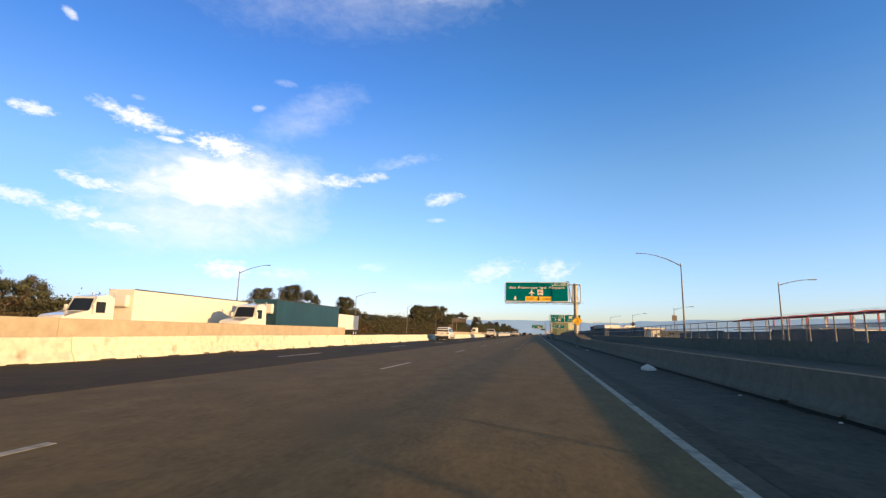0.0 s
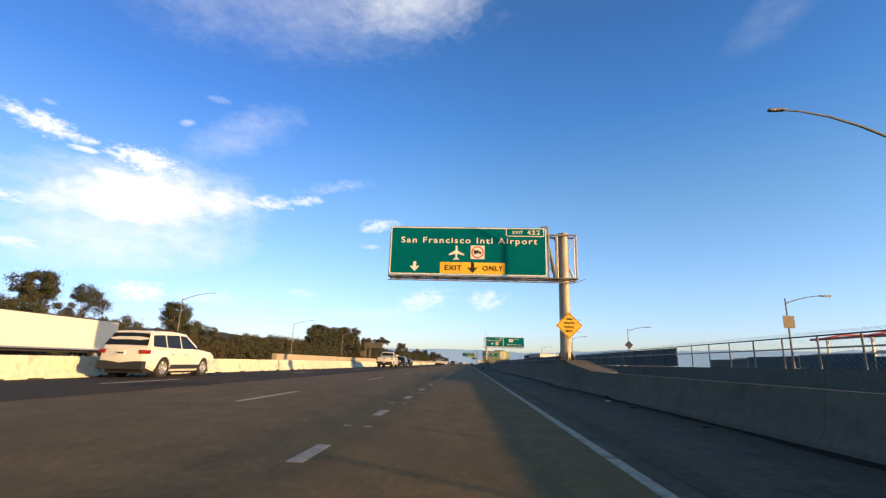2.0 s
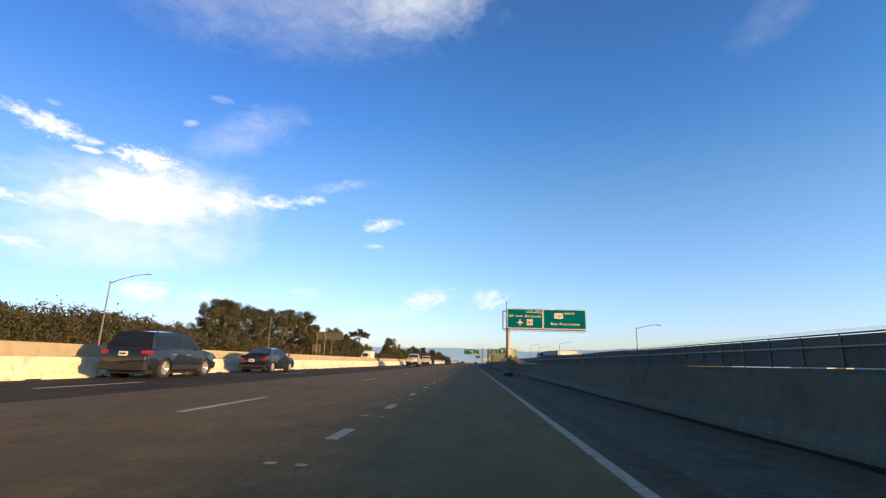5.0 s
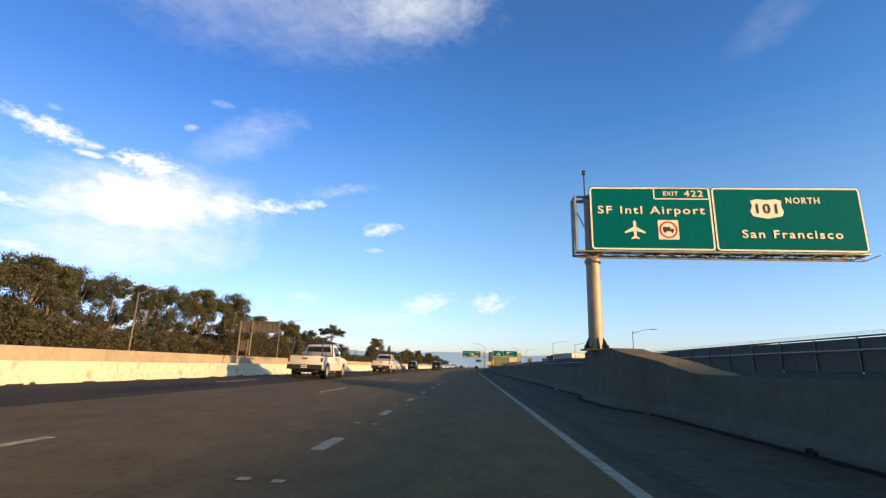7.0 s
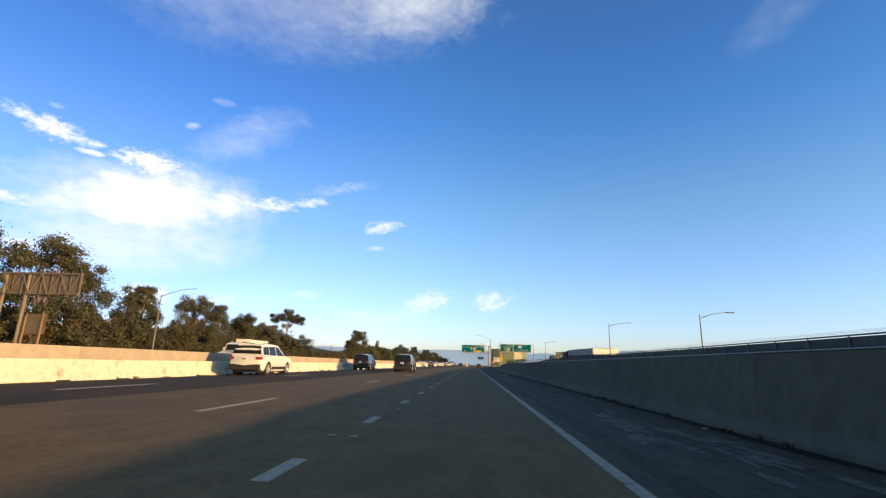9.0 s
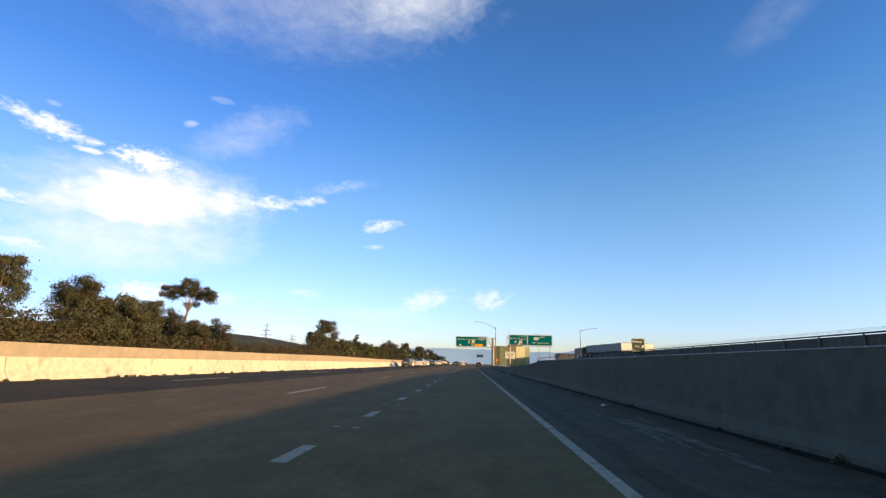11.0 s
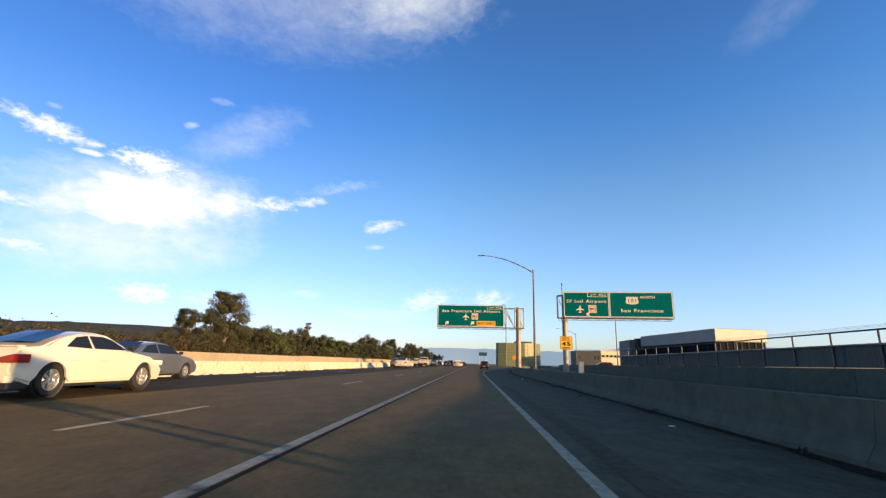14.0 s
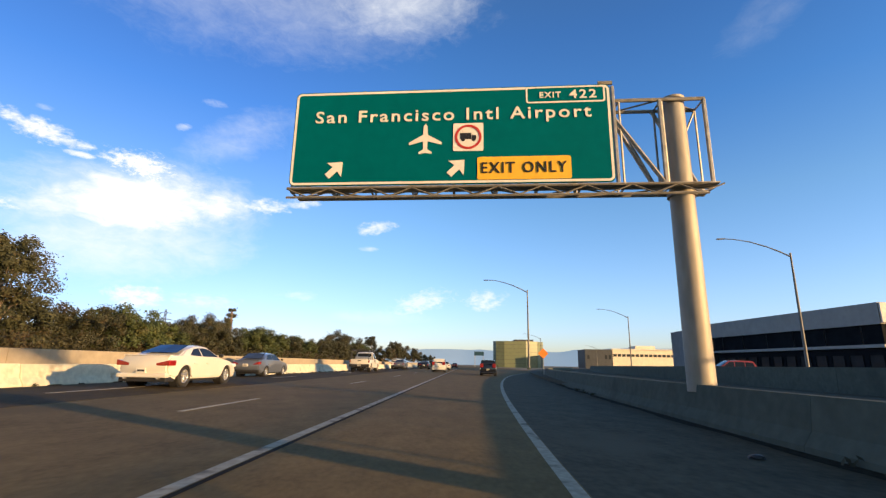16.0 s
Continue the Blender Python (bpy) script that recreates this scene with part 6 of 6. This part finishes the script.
def block(name, pts, z0, z1, mat, parent):
    b = bmesh.new()
    lo, hi = [b.verts.new((x, y, z0)) for x, y in pts], [b.verts.new((x, y, z1)) for x, y in pts]
    b.faces.new(lo[::-1])
    b.faces.new(hi)
    n = len(pts)
    for k in range(n):
        b.faces.new((lo[k], lo[(k + 1) % n], hi[(k + 1) % n], hi[k]))
    bmesh.ops.recalc_face_normals(b, faces=b.faces[:])
    return part(name, b, mat, parent)


# Long white terminal-side building: shaded front and sunlit end are put into the wall colours.
g = thing("office_building", "long white building with a dark glazed band", "building")
A, B, C, D = (61.6, 482.0), (56.9, 522.0), (70.5, 525.0), (75.0, 484.6)
block("wall", [A, B, C, D], -0.6, 4.6, "smoked_glass", g)
block("upper_wall", [(61.0, 481.4), (56.2, 522.6), (71.0, 525.8), (75.6, 484.0)], 8.2, 11.45, "build_white_shaded", g)
block("glazed_floor", [(61.4, 481.8), (56.7, 522.2), (70.7, 525.3), (75.2, 484.3)], 4.9, 8.3, "smoked_glass", g)
block("floor_band", [(61.0, 481.4), (56.2, 522.6), (71.0, 525.8), (75.6, 484.0)], 4.7, 5.2, "build_white_shaded", g)
block("roof", [(63, 484), (58, 521), (69.5, 524), (73.5, 486)], 11.45, 11.7, "build_dark", g)
window_row(g, "mullion", (56.3, 522.4), (61.1, 481.5), 5.3, 8.2, 6, -0.1, "build_dark", 0.98)
window_row(g, "window", (56.7, 522.2), (61.5, 482.0), 0.6, 3.6, 12, -0.1, "window_glass", 0.3)
# White sheet over the end wall, sunlight put in as a brighter colour.
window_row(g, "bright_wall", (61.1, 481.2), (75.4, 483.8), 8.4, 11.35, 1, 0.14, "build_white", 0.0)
window_row(g, "mullion", (61.5, 481.6), (75.2, 484.1), 5.2, 8.2, 7, 0.1, "build_dark", 0.95)
g = thing("office_wing", "dark boxy wing beside the long white building", "building")
block("wall", [(53.2, 525.2), (54.0, 540), (66, 541), (62, 527.2)], -0.6, 10.5, "build_grey", g)
block("glazing", [(55.3, 523.4), (55.3, 527), (59.0, 527.5), (58.5, 523.6)], 0.5, 10.9, "build_dark", g)

# Low cream building and annexes farther along.
g = thing("terminal_building", "low cream building lit by the sun, with a roof plant room", "building")
block("wall", [(114, 800), (112, 835), (190, 845), (192, 805)], -0.6, 15.0, "build_cream", g)
block("roof_plant", [(134, 806), (134, 822), (150, 824), (150, 807)], 15.0, 18.0, "build_cream", g)
window_row(g, "window", (114, 800), (192, 805), 9.3, 11.3, 22, 0.15, "window_glass", 0.25)
block("roof_edge", [(113, 799), (111, 836), (191, 846), (193, 804)], 14.6, 15.4, "build_white", g)
g = thing("glass_building", "yellow-green glazed office block with rounded corners", "building")
outline = [(21, 824), (23, 820), (30, 818), (48, 818), (58, 822), (64, 830), (66, 845), (60, 860), (24, 860)]
block("wall", outline, -0.6, 21.0, "build_green", g)
for k in range(6):
    block("floor_band", [(x + (-0.2 if x < 44 else 0.2), y + (-0.2 if y < 840 else 0.2)) for x, y in outline], 2.6 + 3.1 * k, 2.74 + 3.1 * k, "build_dark", g)
block("roof_plant", [(40, 830), (40, 850), (56, 850), (56, 830)], 21.0, 23.0, "build_dark", g)

for name, label, x0, x1, y0, y1, h, mat in (
        ("shed", "small cream hut lit by the sun", 36.2, 39.0, 176, 182, 3.7, "build_cream"),
        ("shed", "low dark grey shed beyond the fence", 30, 52, 226, 250, 4.2, "build_dark"), ("shed", "low white shed lit by the sun", 58, 84, 392, 402, 6.6, "build_white"),
        ("shed", "dark low hangar on the horizon", 150, 240, 640, 690, 9, "build_dark"), ("shed", "low blue-grey shed on the horizon", 90, 111, 790, 815, 14, "build_dark"), ("shed", "pale hangar on the horizon", 150, 300, 300, 330, 8, "build_white"),
        ("shed", "pale hangar on the horizon", 210, 330, 420, 450, 11, "build_cream")):
    g = thing(name, label, "shed")
    bb = bmesh.new()
    box(bb, x0, x1, y0, y1, -0.6, h, 0.08)
    part("wall", bb, mat, g)
    bb = bmesh.new()
    box(bb, x0 - 0.3, x1 + 0.3, y0 - 0.3, y1 + 0.3, h, h + 0.25, 0.04)
    part("roof", bb, "build_dark", g)
    bb = bmesh.new()
    box(bb, x0 + (x1 - x0) * 0.35, x0 + (x1 - x0) * 0.35 + min(3.5, (x1 - x0) * 0.3), y0 - 0.06, y0 + 0.05, -0.6, min(3.2, h * 0.6))
    part("door", bb, "build_dark", g)
    for u in (0.08, 0.72, 0.86):
        bb = bmesh.new()
        box(bb, x0 + (x1 - x0) * u, x0 + (x1 - x0) * (u + 0.08), y0 - 0.05, y0 + 0.05, h * 0.5, h * 0.72)
        part("window", bb, "window_glass", g)

# Red steel canopy frames beyond the fence.
g = thing("canopy_frame", "row of red steel canopy frames in a yard", "canopy")
for row, x in enumerate((35.0, 41.0)):
    zt = 4.5 + 0.5 * row
    part("beam", box(bmesh.new(), x - 0.1, x + 0.1, 36, 102, zt, zt + 0.24), "red_steel", g)
    part("beam", box(bmesh.new(), x - 0.08, x + 0.08, 36, 102, zt - 1.5, zt - 1.34), "galvanised", g)
for k in range(12):
    y = 38 + 5.6 * k
    for row, x in enumerate((35.0, 41.0)):
        part("post", box(bmesh.new(), x - 0.09, x + 0.09, y - 0.09, y + 0.09, -0.55, 4.5 + 0.5 * row), "red_steel" if row else "galvanised", g)
    part("rafter", tube(bmesh.new(), [(34.2, y, 4.55), (36.5, y, 5.05), (41.0, y, 5.15)], 0.09, 6), "red_steel", g)
# Dark yard wall and stacked panels behind the fence.
g = thing("yard_wall", "dark corrugated yard fence beyond the motorway wall", "fence")
for k in [q for q in range(40) if not 11 <= q <= 20]:
    b = bmesh.new()
    box(b, 27.0, 27.08, 20 + k * 8.0, 27.9 + k * 8.0, -0.55, 2.5 + 0.15 * math.sin(k * 1.7))
    part("panel", b, "fence_slat", g)

# Power pylons and their lines.


def pylon(m, label):
    g = thing("pylon", label, "pylon", "power pylons", m)
    H = 40.0       # scaled to thirty metres below
    b = bmesh.new()
    for sx in (-1, 1):
        for sy in (-1, 1):
            tube(b, [(3.6 * sx, 3.6 * sy, 0), (1.0 * sx, 1.0 * sy, 24), (0.45 * sx, 0.45 * sy, H)], [0.22, 0.18, 0.12], 5)
    part("legs", b, "dark_steel", g)
    b = bmesh.new()
    zs = [0, 5, 10, 14.5, 18.5, 22, 25, 28, 31, 34, 37, 40]
    wd = lambda z: 3.6 + (1.0 - 3.6) * min(z, 24) / 24 if z < 24 else 1.0 + (0.45 - 1.0) * (z - 24) / 16
    for z, zn in zip(zs, zs[1:]):
        for s in (-1, 1):
            tube(b, [(-wd(z), s * wd(z), z), (wd(zn), s * wd(zn), zn)], 0.1, 4)
            tube(b, [(s * wd(z), -wd(z), z), (s * wd(zn), wd(zn), zn)], 0.1, 4)
    tagged(part("lattice", b, "dark_steel", g), kind="stuff")
    for z, w in ((27, 6.5), (32, 5.5), (37, 4.5)):
        b = bmesh.new()
        tube(b, [(-w, 0, z), (0, 0, z + 0.9), (w, 0, z)], 0.14, 5)
        tube(b, [(-w, 0, z), (w, 0, z)], 0.12, 5)
        part("cross_arm", b, "dark_steel", g)
    return g


py = pylon(pose(-176, 676, -0.5, 0, 0, 20) @ Matrix.Diagonal((0.75, 0.75, 0.75, 1)), "grey steel lattice power pylon")
for x, y in ((-162, 700), (-196, 880), (-178, 905), (-150, 1120)):
    copy_thing(py, pose(x, y, -0.5, 0, 0, 20) @ Matrix.Diagonal((0.75, 0.75, 0.75, 1)))
lines = thing("power_line", "thin power cables between the pylons", "cable")
for x0, y0, x1, y1 in ((-176, 676, -196, 880), (-162, 700, -178, 905)):
    for off, z in ((-4.5, 19.9), (4.5, 19.9), (-3.7, 23.6), (3.7, 23.6)):
        pts = [(x0 + (x1 - x0) * u + off, y0 + (y1 - y0) * u, z - 5.5 * 4 * u * (1 - u)) for u in [k / 10 for k in range(11)]]
        part("cable", tube(bmesh.new(), pts, 0.035, 4), "dark_steel", lines)

# Distant sign gantry at the interchange.
g = thing("sign_gantry", "distant blue-green overhead sign on posts", "road sign", "sign gantries")
part("panel", box(bmesh.new(), 3.2, 9.0, 705, 705.1, 6.6, 9.0, 0.03), "build_teal", g)
for px in (3.6, 8.6):
    part("post", tube(bmesh.new(), [(px, 705.2, -0.4), (px, 705.2, 9.0)], 0.15, 8), "galvanised", g)

# ---- small things on the shoulder ----


def bag(name, label, mat, m, sx, sy, sz, seed):
    b = bmesh.new()
    bmesh.ops.create_icosphere(b, subdivisions=3, radius=1.0)
    for v in b.verts:
        n = 1 + 0.28 * noise.noise(v.co * 1.7 + Vector((seed, 0, 0))) + 0.10 * noise.noise(v.co * 5 + Vector((seed, 3, 0)))
        v.co = Vector((v.co.x * sx * n, v.co.y * sy * n, max(-0.25, v.co.z) * sz * n))
        v.co.z += 0.25 * sz
    o = finish(name, b, mat, None, "", True)
    o.matrix_basis = m
    return tagged(o, label, "litter", "litter")


bag("plastic_bag", "crumpled white plastic bag lying on the shoulder", "bag_white", on_road(2.9, 23.2, 20), 0.30, 0.22, 0.20, 1.0)
bag("rubbish_bag", "full black rubbish bag lying on the shoulder", "bag_black", on_road(1.95, 169.8, 40), 0.52, 0.36, 0.36, 2.0)
bag("rubbish_bag", "torn reddish rubbish heap by the barrier", "rubbish", on_road(3.35, 166.2, 10), 0.26, 0.2, 0.12, 3.0)
bag("plastic_bag", "small pale bag by the barrier", "concrete", on_road(3.6, 381.6, 10), 0.17, 0.12, 0.10, 4.0)
rng = random.Random(3)
for k in range(60):
    y = rng.uniform(10, 420) if k % 5 else rng.uniform(162, 172)
    x = near_x(y) - abs(rng.gauss(0.1, 0.5)) - 0.15
    if 160 < y < 175:
        x = rng.uniform(1.8, 3.7)
    s = rng.uniform(0.03, 0.085)
    bag("litter_scrap", "small scrap of litter on the shoulder", rng.choice(("rubbish", "bag_white", "bag_black", "concrete")), on_road(x, y, rng.uniform(0, 360)), s * rng.uniform(1, 2.4), s, s * 0.6, k)
# Pale dried spills on the shoulder.
for x, y, w, l in ((2.5, 97.0, 0.8, 3.2), (2.4, 91.8, 0.9, 2.2), (1.8, 232.0, 0.6, 3.4), (1.7, 88.3, 0.5, 3.0), (2.6, 229.0, 0.6, 4.0), (2.2, 283, 0.5, 4.0)):
    b = bmesh.new()
    for k in range(26):
        u, v = rng.gauss(0, 0.42) * w, rng.gauss(0, 0.42) * l
        sw, sl, lean = rng.uniform(0.03, 0.13), rng.uniform(0.25, 1.1), rng.uniform(-0.12, 0.12)
        ring = []
        for q in range(14):
            a = 2 * math.pi * q / 14
            n = 1 + 0.4 * noise.noise((math.cos(a) * 2 + k * 3, math.sin(a) * 2 + y, 0))
            py_ = v + sl * n * math.sin(a)
            px = x + u + sw * n * math.cos(a) + lean * py_
            ring.append(b.verts.new((px, y + py_, road_z(px) + 0.001 + 0.0002 * k)))
        b.faces.new(ring)
    part("dried_spill", b, "spill", shoulder, "pale dried spill in streaks on the asphalt")
# Pale control cabinet behind the barrier.
g = thing("control_cabinet", "pale metal control cabinet beside the barrier", "cabinet")
part("body", box(bmesh.new(), 5.50, 5.80, 383.6, 383.9, -0.3, 1.42, 0.03), "build_white", g)
part("door", box(bmesh.new(), 5.53, 5.77, 383.57, 383.62, -0.1, 1.34, 0.01), "build_white", g)
part("handle", box(bmesh.new(), 5.71, 5.73, 383.54, 383.58, 0.6, 0.78), "dark_steel", g)
# Orange roadworks barricades in the yard.
for k in range(6):
    g = thing("barricade", "orange plastic roadworks barricade in a yard", "barricade", "barricades", pose(44 + k * 1.9, 452 + k * 0.6, -0.55, 0, 0, 8))
    part("body", box(bmesh.new(), -0.85, 0.85, -0.22, 0.22, 0.0, 1.0, 0.06), "sign_orange", g)
    part("foot", box(bmesh.new(), -0.9, 0.9, -0.3, 0.3, 0.0, 0.25, 0.04), "sign_orange", g)

# ---- distance ----


def ridge(name, mat, label, x0, x1, y_of, h_of, n, deep=260.0):
    b = bmesh.new()
    rows = []
    for i in range(n + 1):
        x = x0 + (x1 - x0) * i / n
        y, h = y_of(x), h_of(x)
        rows.append([b.verts.new(p) for p in ((x, y - deep, -0.6), (x, y - deep * 0.45, h * 0.55), (x, y, h), (x, y + deep, -0.6))])
    for r, s in zip(rows, rows[1:]):
        for k in range(3):
            b.faces.new((r[k], s[k], s[k + 1], r[k + 1]))
    return tagged(finish(name, b, mat, None, "", True), label, "hills", "", "structure")


# The range's blue haze is emission in its material, not air.
ridge("backdrop_mountains", "hill_far_haze", "mountain range on the horizon, blue air haze put into its colour and glow", -2600, 3600, lambda x: 4200 - abs(x) * 0.25,
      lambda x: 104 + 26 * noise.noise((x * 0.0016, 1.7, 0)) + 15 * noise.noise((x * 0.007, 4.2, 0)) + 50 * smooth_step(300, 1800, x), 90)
ridge("backdrop_hill", "hill_green", "low wooded green hill behind the trees", -2400, -260, lambda x: 1900 + x * 0.35,
      lambda x: 22 + 58 * smooth_step(-260, -900, x) + 10 * noise.noise((x * 0.006, 9.1, 0)) + 4 * noise.noise((x * 0.03, 2.1, 0)), 120, 320)
